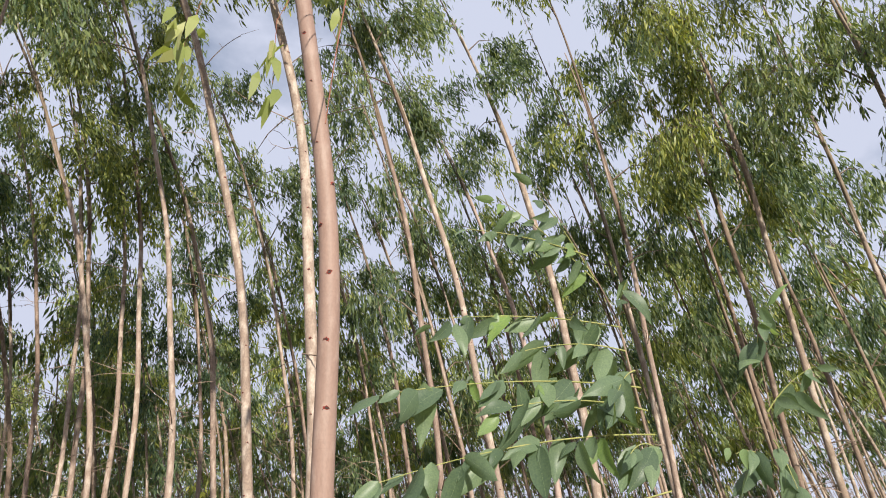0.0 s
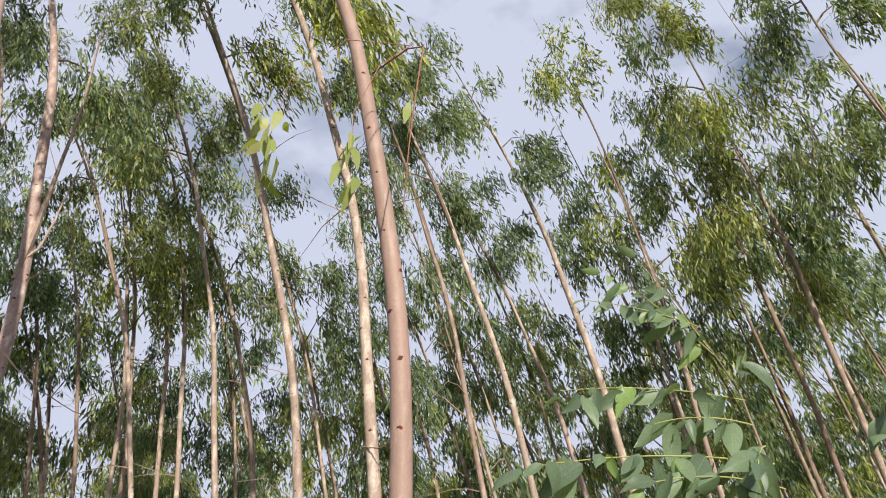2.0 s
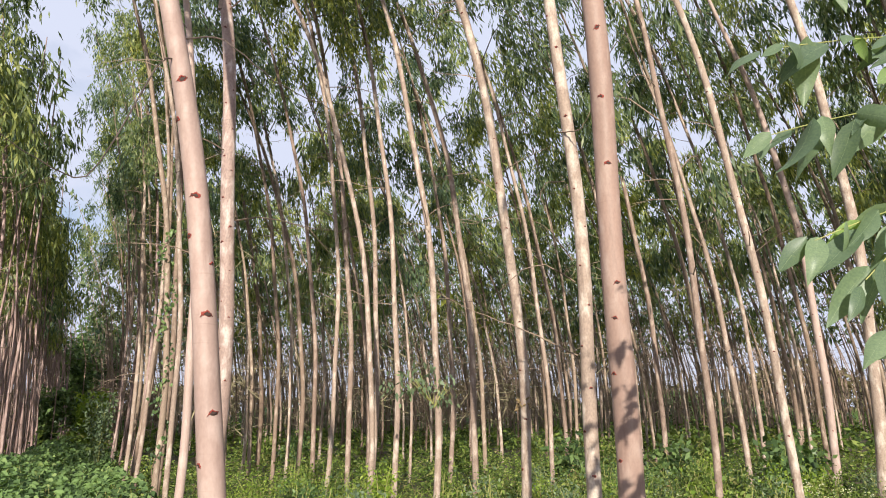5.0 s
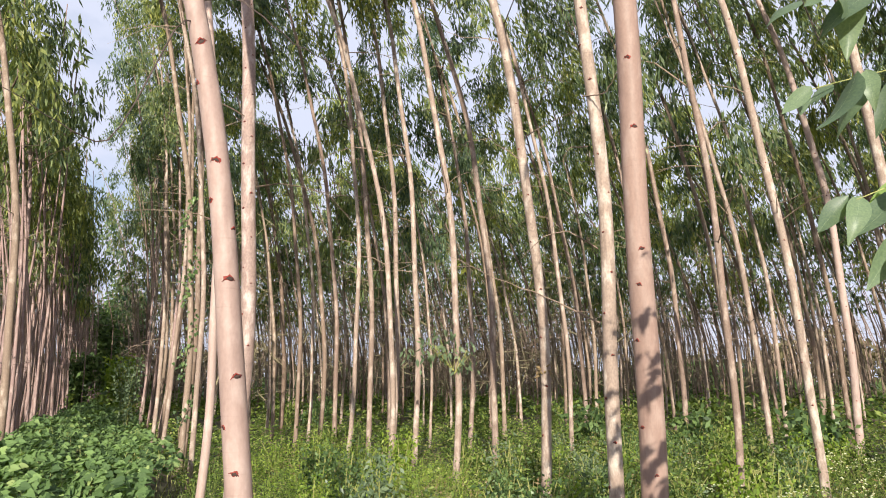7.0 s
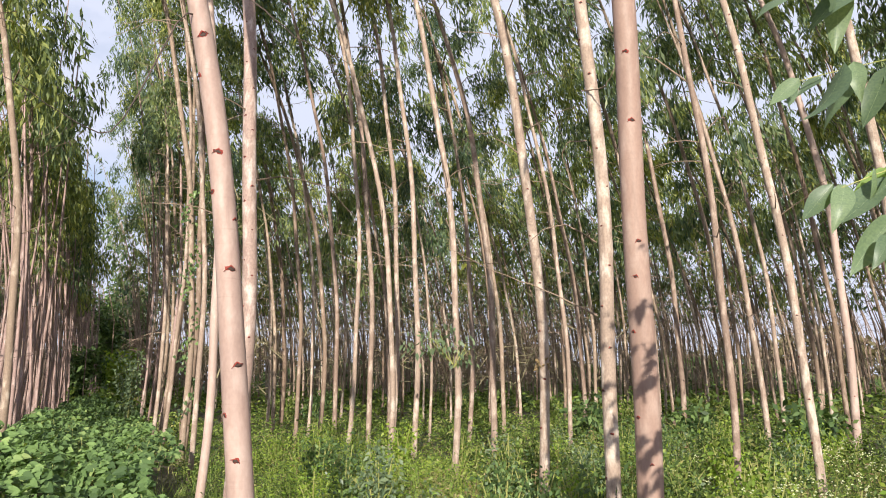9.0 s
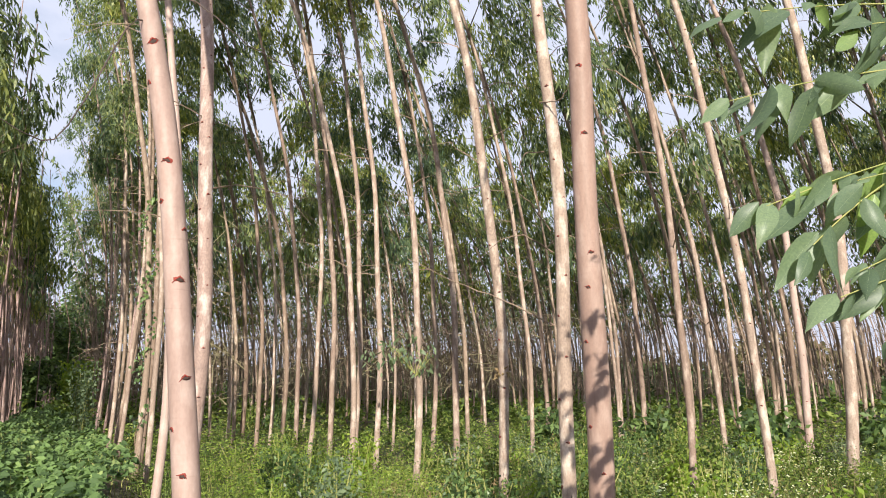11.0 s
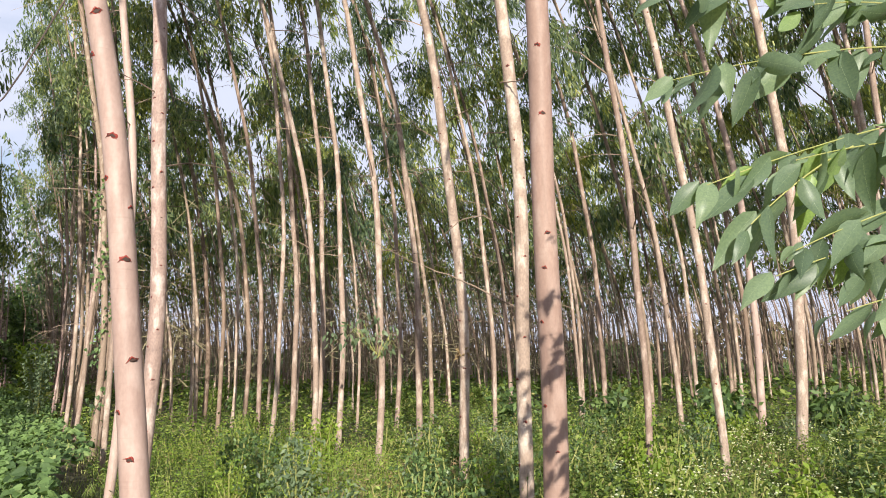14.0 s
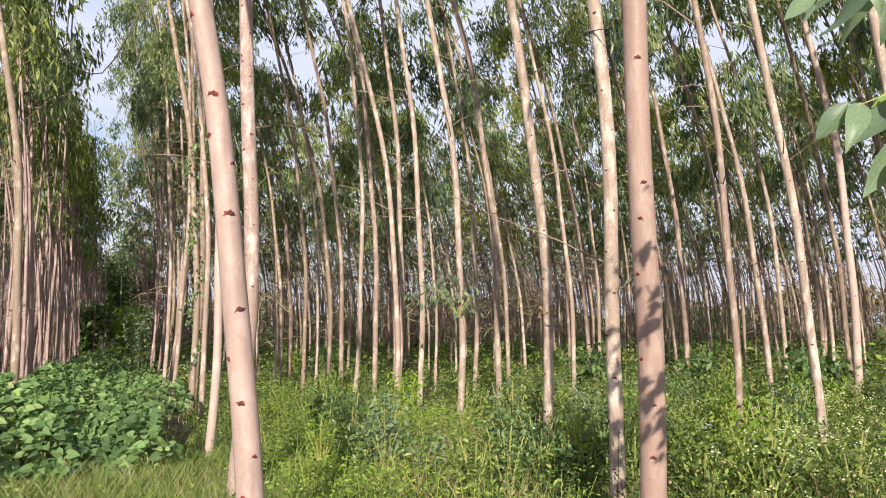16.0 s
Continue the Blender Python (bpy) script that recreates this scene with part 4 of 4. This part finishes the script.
def sapling():
    foot = Vector((2.15, 1.62, float(ground_z(2.15, 1.62))))
    tree = thing("gum_sapling", foot, "young gum sapling with broad grey-green leaves on thin twigs", "sapling")
    o = np.array(foot)

    def curve(a, b, c, steps=14):
        u = np.linspace(0, 1, steps)[:, None]
        return (1 - u) ** 2 * np.array(a) + 2 * u * (1 - u) * np.array(b) + u ** 2 * np.array(c)

    stem = Pieces()
    stem.tube(curve((2.15, 1.62, o[2] - 0.03), (1.86, 1.60, 1.5), (1.78, 1.60, 2.80)) - o, np.linspace(0.011, 0.0035, 14), 8)
    stem.tube(curve((1.78, 1.60, 2.80), (1.72, 1.60, 3.0), (1.52, 1.60, 3.36)) - o, np.linspace(0.0034, 0.0012, 14), 6)
    stem.tube(curve((2.10, 1.62, 0.5), (2.30, 1.62, 1.6), (2.42, 1.60, 2.90)) - o, np.linspace(0.008, 0.0015, 14), 6)
    part("stem", stem, tree, "thin brownish green stem", TWIG_DEAD)
    serial = [0]

    def spray(base, tip, lift, gap=0.040, small=0.105, large=0.18, from_share=0.25):
        """A twig from the stem with leaves that droop from it, blown towards -x."""
        base, tip = np.array(base), np.array(tip)
        line = curve(base, (base + tip) / 2 + np.array([0, 0, lift]), tip)
        twig = Pieces()
        twig.tube(line - o, np.linspace(0.0028, 0.0012, 14), 6)
        part("twig", twig, tree, mat=TWIG_GREEN)
        long = float(np.linalg.norm(np.diff(line, axis=0), axis=1).sum())
        count = max(3, int(round(long * (1 - from_share) / gap)))
        run_way = (line[-1] - line[8]) / np.linalg.norm(line[-1] - line[8])
        for j in range(count + 1):
            t = min(1.0, from_share + (1 - from_share) * j / count + (RNG.normal() * 0.02 if j < count else 0))
            at = [float(np.interp(t * 13, np.arange(14), line[:, i])) for i in range(3)]
            at = [c + RNG.normal() * 0.012 for c in at]
            way = np.array([-0.35, -0.05, -0.85]) + run_way * RNG.uniform(-0.1, 0.6) + RNG.normal(size=3) * np.array([0.42, 0.45, 0.28])
            size = (0.8 * small + (1.12 * large - 0.8 * small) * RNG.random()) * (0.70 if t > 0.9 else 1.0)
            if j == count:
                way = run_way + np.array([0, 0, -0.6])
            leaf_on(tree, at, way, size, serial[0])
            serial[0] += 1

    # the lower twigs, beside the path
    spray((1.84, 1.60, 2.40), (0.86, 1.50, 2.22), 0.07, from_share=0.2)
    spray((1.86, 1.60, 2.22), (0.88, 1.42, 1.92), 0.05, gap=0.040, from_share=0.25)
    spray((1.30, 1.46, 2.04), (0.96, 1.38, 1.82), 0.03, gap=0.040, from_share=0.1)
    spray((1.88, 1.60, 2.00), (1.06, 1.38, 1.76), 0.05, gap=0.045, from_share=0.35)
    spray((1.90, 1.60, 1.70), (1.15, 1.36, 1.62), 0.06, gap=0.042, from_share=0.45)
    spray((1.88, 1.60, 1.86), (1.24, 1.45, 1.73), 0.05, gap=0.042, from_share=0.45)
    spray((1.82, 1.60, 2.56), (0.87, 1.48, 2.45), 0.06, gap=0.042, from_share=0.2)
    spray((1.83, 1.60, 2.48), (1.22, 1.46, 2.42), 0.06, gap=0.040, from_share=0.2)
    spray((1.88, 1.60, 1.90), (1.00, 1.37, 1.70), 0.05, gap=0.045, from_share=0.3)
    spray((1.87, 1.60, 2.12), (1.10, 1.40, 1.98), 0.05, gap=0.045, from_share=0.3)
    # the head of the sapling
    spray((1.70, 1.60, 3.06), (1.19, 1.55, 3.07), 0.04, gap=0.040, small=0.09, large=0.15, from_share=0.1)
    spray((1.79, 1.60, 2.78), (1.05, 1.55, 2.72), 0.05, gap=0.042, small=0.09, large=0.16, from_share=0.1)
    spray((1.72, 1.60, 2.95), (1.35, 1.60, 3.26), 0.04, gap=0.040, small=0.08, large=0.13, from_share=0.1)
    spray((1.79, 1.60, 2.69), (1.36, 1.55, 2.64), 0.05, gap=0.045, small=0.10, large=0.17, from_share=0.1)
    spray((1.71, 1.60, 2.97), (1.50, 1.60, 3.34), 0.03, gap=0.045, small=0.08, large=0.13, from_share=0.1)
    spray((1.78, 1.60, 2.82), (1.80, 1.50, 2.95), 0.04, gap=0.040, small=0.10, large=0.15, from_share=0.1)
    spray((1.81, 1.60, 2.62), (1.60, 1.46, 2.45), 0.05, gap=0.040, small=0.11, large=0.18, from_share=0.2)
    spray((1.84, 1.60, 2.35), (1.62, 1.45, 2.30), 0.05, gap=0.040, small=0.11, large=0.18, from_share=0.2)
    # the second stem
    spray((2.38, 1.60, 2.70), (2.44, 1.55, 2.92), 0.03, gap=0.035, small=0.11, large=0.17, from_share=0.1)
    spray((2.36, 1.60, 2.50), (2.54, 1.50, 2.65), 0.04, gap=0.035, small=0.11, large=0.18, from_share=0.2)
    spray((2.34, 1.61, 2.30), (2.02, 1.45, 2.31), 0.06, gap=0.035, small=0.10, large=0.17, from_share=0.2)
    spray((2.36, 1.61, 2.40), (2.20, 1.42, 2.20), 0.05, gap=0.035, small=0.10, large=0.17, from_share=0.2)


sapling()


def hanging_shoot():
    """Young lime-green shoots hanging from reddish twigs high in front of the trunks."""
    ob = thing("hanging_shoot", (0.9, 3.8, 7.0), "reddish twig with drooping lime-green young leaves, hung from the trunk", "branch")
    o = np.array((0.9, 3.8, 7.0))
    tw, leaves = Pieces(), Pieces()
    tw.tube(np.array([(0.9, 3.8, 7.0), (1.05, 3.1, 6.5), (1.05, 2.7, 5.99), (0.97, 2.7, 5.37), (0.92, 2.7, 4.89), (0.88, 2.7, 4.38)]) - o, np.linspace(0.008, 0.003, 6), 6)
    tw.tube(np.array([(1.04, 3.0, 6.4), (0.5, 2.8, 6.0), (0.15, 2.7, 5.3), (0.06, 2.7, 4.6)]) - o, np.linspace(0.004, 0.0016, 4), 5)
    tw.tube(np.array([(1.04, 3.0, 6.4), (0.75, 2.8, 5.8), (0.56, 2.7, 5.1), (0.57, 2.7, 4.6)]) - o, np.linspace(0.004, 0.0016, 4), 5)
    P, L = [], []
    for at, m in (((0.03, 2.70, 4.95), 4), ((0.07, 2.70, 4.80), 5), ((0.08, 2.70, 4.65), 4), ((0.08, 2.70, 4.46), 3), ((0.56, 2.70, 4.92), 3), ((0.56, 2.70, 4.74), 4), ((0.60, 2.70, 4.58), 3), ((0.94, 2.70, 5.35), 3)):
        P.append(np.array(at) + RNG.normal(size=(m, 3)) * 0.035)
    P = np.concatenate(P) - o
    D = RNG.normal(size=(len(P), 3)) * 0.36 + np.array([-0.2, 0, -1.0])
    leaves.add_many(blades(P, D, RNG.uniform(0.15, 0.23, len(P)), RNG.uniform(0.05, 0.075, len(P)), fold=0.25, sag=0.2), BLADE)
    part("twig", tw, ob, "reddish twig", TWIG_RED)
    part("leaves", leaves, ob, "lime-green young leaves", LEAF_YOUNG)


hanging_shoot()


def bare_branch(parent, points, r0, mat, label=""):
    o = np.array(parent.location)
    pts = np.array(points)
    u, fine = np.linspace(0, 1, len(pts)), np.linspace(0, 1, 16)
    line = np.stack([np.interp(fine, u, pts[:, i]) for i in range(3)], 1)
    line[1:-1] = (line[:-2] + 2 * line[1:-1] + line[2:]) / 4 + RNG.normal(size=(14, 3)) * 0.004
    p = Pieces()
    p.tube(line - o, np.linspace(r0, r0 * 0.35, 16), 5)
    part("dead_branch", p, parent, label, mat)


bare_branch(LEFT_GUM, ((-1.41, 3.48, 3.56), (-1.432, 3.309, 3.521), (-1.527, 3.211, 3.138), (-1.636, 3.101, 2.692), (-1.719, 2.998, 2.682), (-1.800, 2.892, 2.739), (-1.934, 2.682, 2.809)), 0.0055, TWIG_DARK, "long thin dark dead branch")
bare_branch(LEFT_GUM, ((-1.43, 3.48, 3.72), (-1.117, 3.322, 3.633), (-0.842, 3.402, 3.403), (-0.537, 3.513, 3.288)), 0.0055, TWIG_DARK, "long thin dark dead branch")
bare_branch(SECOND_GUM, ((-2.0, 5.88, 5.55), (-1.99, 5.85, 6.0), (-2.0, 5.84, 6.5), (-2.02, 5.84, 7.1), (-2.03, 5.83, 7.95), (-2.15, 5.8, 9.2)), 0.034, BARK_PATCHY, "pale forked limb")
bare_branch(SECOND_GUM, ((-2.0, 5.86, 5.75), (-1.9, 5.87, 5.95), (-1.86, 5.88, 6.5), (-1.84, 5.9, 7.2)), 0.016, BARK_PATCHY, "thin pale limb")
bare_branch(THIRD_GUM, ((1.25, 5.30, 2.02), (1.0, 5.36, 2.16), (0.797, 5.402, 2.258), (0.40, 5.41, 2.42), (0.056, 5.409, 2.59)), 0.008, TWIG_DEAD, "long thin dead branch")
bare_branch(THIRD_GUM, ((1.22, 5.28, 3.5), (1.02, 5.1, 3.42), (0.98, 5.15, 3.30), (1.06, 5.2, 3.15)), 0.006, TWIG_DEAD)
bare_branch(THIRD_GUM, ((1.20, 5.28, 3.95), (1.32, 5.0, 3.85), (1.42, 4.8, 4.02)), 0.007, TWIG_DEAD)
bare_branch(THIRD_GUM, ((1.26, 5.28, 2.62), (1.0, 5.2, 2.75), (0.8, 5.15, 2.70), (0.62, 5.2, 2.52)), 0.007, TWIG_DEAD)
bare_branch(THIRD_GUM, ((1.25, 5.28, 2.80), (1.05, 5.2, 3.05), (0.86, 5.1, 3.12)), 0.006, TWIG_DEAD)


def bark_collar():
    """Ragged strips of shed bark caught round a trunk."""
    for k in range(16):
        a, r, p = k * 0.41, 0.052, Pieces()
        b = np.array([math.cos(a) * r + 0.018, math.sin(a) * r - 0.165, 1.66 + RNG.normal() * 0.03])
        e = b + np.array([math.cos(a) * 0.03 + RNG.normal() * 0.02, math.sin(a) * 0.03, RNG.uniform(-0.09, 0.05)])
        p.tube([b, (b + e) / 2 + RNG.normal(size=3) * 0.012, e], [0.010, 0.012, 0.004], 4)
        part("bark_strip", p, COLLAR_GUM, "ragged strip of loose pale bark" if k == 0 else "", DRY)


bark_collar()


def leaf_cluster(name, at, label, category, spread, count, size, mat, twig_to):
    ob = thing(name, at, label, category)
    stem, leaves = Pieces(), Pieces()
    for k in range(7):
        e = RNG.normal(size=3) * np.array(spread) * 0.8
        stem.tube([np.array(twig_to) - np.array(at), e * 0.5 + np.array([0, 0, 0.05]), e], [0.005, 0.004, 0.002], 4, cap=False)
    p = RNG.normal(size=(count, 3)) * np.array(spread)
    d = RNG.normal(size=(count, 3)) * 0.5 + np.array([0, 0, -0.9])
    ln = size * RNG.uniform(0.6, 1.2, count)
    leaves.add_many(blades(p, d, ln, ln * 0.46, sag=0.1), BLADE)
    part("stem", stem, ob, mat=TWIG_GREEN)
    part("foliage", leaves, ob, mat=mat, kind="stuff")


leaf_cluster("leafy_shoot", (-0.08, 9.5, 2.08), "leafy grey-green shoot sprouting from a bare trunk", "shoot", (0.22, 0.12, 0.15), 120, 0.10, LEAF_GREY, (0.17, 9.58, 1.75))
leaf_cluster("leafy_shoot", (0.32, 9.5, 1.95), "small green shoot sprouting from a bare trunk", "shoot", (0.10, 0.08, 0.14), 36, 0.09, LEAF_GREY, (0.18, 9.58, 1.7))


def climbing_vine():
    ob = thing("climbing_vine", tuple(VINE_GUM.location), "dark leafy vine climbing a gum trunk", "vine")
    stem, leaves = Pieces(), Pieces()
    z = np.linspace(0.1, 5.0, 40)
    x = 0.05 * z - 0.018 * z * z
    line = np.stack([x + 0.085 * np.cos(z * 5), 0.085 * np.sin(z * 5), z], 1)
    stem.tube(line, np.linspace(0.008, 0.003, 40), 4)
    i = RNG.integers(6, 40, 260)
    p = line[i] + RNG.normal(size=(260, 3)) * np.array([0.07, 0.07, 0.06])
    up = np.stack([RNG.normal(size=260) * 0.4, RNG.normal(size=260) * 0.4 - 1.0, np.full(260, 0.6)], 1)
    leaves.add_many(heart_leaf(p, RNG.normal(size=(260, 3)) * 0.5 + np.array([0, -0.2, -1.0]), up, RNG.uniform(0.04, 0.075, 260)), HEART)
    part("vine_stem", stem, ob, mat=TWIG_DEAD)
    part("foliage", leaves, ob, mat=LEAF_BUSH, kind="stuff")


climbing_vine()


def feathery_shrub(x, y, height):
    """A young legume with feathered leaves."""
    ob = thing("feathery_shrub", (x, y, float(ground_z(x, y))), "bright green shrub with feathery leaves", "shrub")
    stem, leaves = Pieces(), Pieces()
    stem.tube([(0, 0, 0), (0.03, 0, height * 0.5), (0.0, 0.03, height)], [0.012, 0.009, 0.004], 5)
    for k in range(26):
        z = height * RNG.uniform(0.25, 1.0)
        a = RNG.uniform(0, 6.28)
        u = np.linspace(0, 1, 8)
        long = RNG.uniform(0.22, 0.42)
        out = np.array([math.cos(a), math.sin(a), 0.35])
        rachis = np.array([0.02, 0, z]) + out * (long * u)[:, None] - np.array([0, 0, 1.0]) * (0.5 * long * u * u)[:, None]
        stem.tube(rachis[::2], [0.003, 0.0025, 0.002, 0.0015], 3, cap=False)
        t = np.repeat(np.linspace(0.12, 1, 20), 2)
        p = np.stack([np.interp(t, u, rachis[:, i]) for i in range(3)], 1)
        side = np.cross(out, (0, 0, 1.0))
        sgn = np.tile([1.0, -1.0], 20)[:, None]
        leaves.add_many(kites(p, side * sgn + out * 0.35 + RNG.normal(size=(40, 3)) * 0.1, RNG.uniform(0.05, 0.08, 40), np.full(40, 0.016)), KITE)
    part("stem", stem, ob, mat=TWIG_GREEN)
    part("foliage", leaves, ob, mat=LEAF_HERB, kind="stuff")


for a, b, h in ((4.45, 5.55, 0.95), (4.95, 6.1, 0.9), (4.2, 5.0, 0.8), (5.3, 5.4, 1.05)):
    feathery_shrub(a, b, h)


def far_woods():
    """Brushwood and leaf masses past the last rows."""
    count = 20000
    a = RNG.uniform(radians(-70), radians(45), count)
    r = RNG.uniform(84, 112, count)
    tall = 5.6 + 3.0 * np.sin(a * 9.0) * np.sin(a * 23 + 1)
    p = np.stack([-np.sin(a) * r, np.cos(a) * r, tall * RNG.random(count) ** 0.8], 1)
    g = Pieces()
    g.add_many(kites(p, RNG.normal(size=(count, 3)), RNG.uniform(0.6, 1.5, count), RNG.uniform(0.4, 0.8, count)), KITE)
    tagged(new("far_brush", g.mesh("far_brush", BRUSH)), "brown brushwood far behind the trunks", "brush", kind="stuff")
    g = Pieces()
    a = RNG.uniform(radians(-70), radians(45), count)
    r = RNG.uniform(70, 110, count)
    p = np.stack([-np.sin(a) * r, np.cos(a) * r, RNG.random(count) * (2.8 + 1.5 * np.sin(a * 14))], 1)
    g.add_many(kites(p, RNG.normal(size=(count, 3)), RNG.uniform(0.6, 1.4, count), RNG.uniform(0.4, 0.8, count)), KITE)
    tagged(new("far_bushes", g.mesh("far_bushes", LEAF_BUSH)), "dark green bushes far behind the trunks", "bushes", kind="stuff")
    poles, fine = Pieces(), RNG.uniform(radians(-68), radians(43), 1500)
    for a in fine:
        r = RNG.uniform(50, 95)
        x, y, h = -math.sin(a) * r, math.cos(a) * r, RNG.uniform(9, 13)
        lean = RNG.uniform(-0.06, 0.06)
        poles.tube([(x, y, 0), (x + lean * h / 2, y, h / 2), (x + lean * h - 1.5, y, h)], [0.055, 0.045, 0.02], 3, cap=False)
    tagged(new("far_poles", poles.mesh("far_poles", BARK_BROWN)), "thin brown gum trunks crowding the distance", "trees", kind="stuff")


far_woods()


def dead_brush():
    """Thin dead stems and fallen side branches that fill the stands with brown."""
    for low_n, high_n, low_s, high_s, count, name, label in ((-14.0, -2.6, 12.0, 52.0, 3200, "dead_brush", "purple-brown dead stems crowding the block across the lane"),
                                                             (2.0, 34.0, 17.0, 60.0, 5600, "dead_brush", "brown dead side branches among the far trunks")):
        p = Pieces()
        for _ in range(count):
            x, y = row_xy(RNG.uniform(low_s, high_s), RNG.uniform(low_n, high_n))
            left = low_n < 0
            z = 0.0 if left and RNG.random() < 0.6 else RNG.uniform(1.2, 7.5)
            tall = RNG.uniform(2.0, 5.5) if z == 0 else RNG.uniform(-0.3, 1.3)
            wide = 0.35 if z == 0 else 0.8
            b = np.array([x, y, z])
            e = b + np.array([RNG.normal() * wide, RNG.normal() * wide, tall])
            r = RNG.uniform(0.008, 0.02)
            p.tube([b, (b + e) / 2 + RNG.normal(size=3) * 0.08, e], [r, r * 0.8, r * 0.4], 3, cap=False)
        tagged(new(name, p.mesh(name, TWIG_BRUSH if low_n < 0 else TWIG_OLIVE)), label, "brush", kind="stuff")


dead_brush()


def crowded_poles():
    """Thin trunks crowding the block across the lane."""
    p = Pieces()
    for k in range(300):
        x, y = row_xy(RNG.uniform(12.5, 50.0), RNG.choice((-2.35, -3.6, -5.35, -7.0, -8.35, -11.0)) + RNG.normal() * 0.3)
        if k >= 150:
            x, y = row_xy(RNG.uniform(14.0, 105.0), -2.0 + RNG.normal() * 0.25)
        h, lean, bend = RNG.uniform(7.0, 12.0), RNG.uniform(-0.05, 0.10), RNG.uniform(-0.022, -0.004)
        z = np.linspace(0, h, 6)
        p.tube(np.stack([x + lean * z + bend * z * z, y + 0.03 * np.sin(z + x), z], 1), np.interp(z, [0, h], [RNG.uniform(0.028, 0.05), 0.012]), 5, cap=False)
    tagged(new("crowded_poles", p.mesh("crowded_poles", BARK_LILAC_LIT, True)), "thin pinkish brown trunks crowding the block across the lane", "trees", kind="stuff")


crowded_poles()
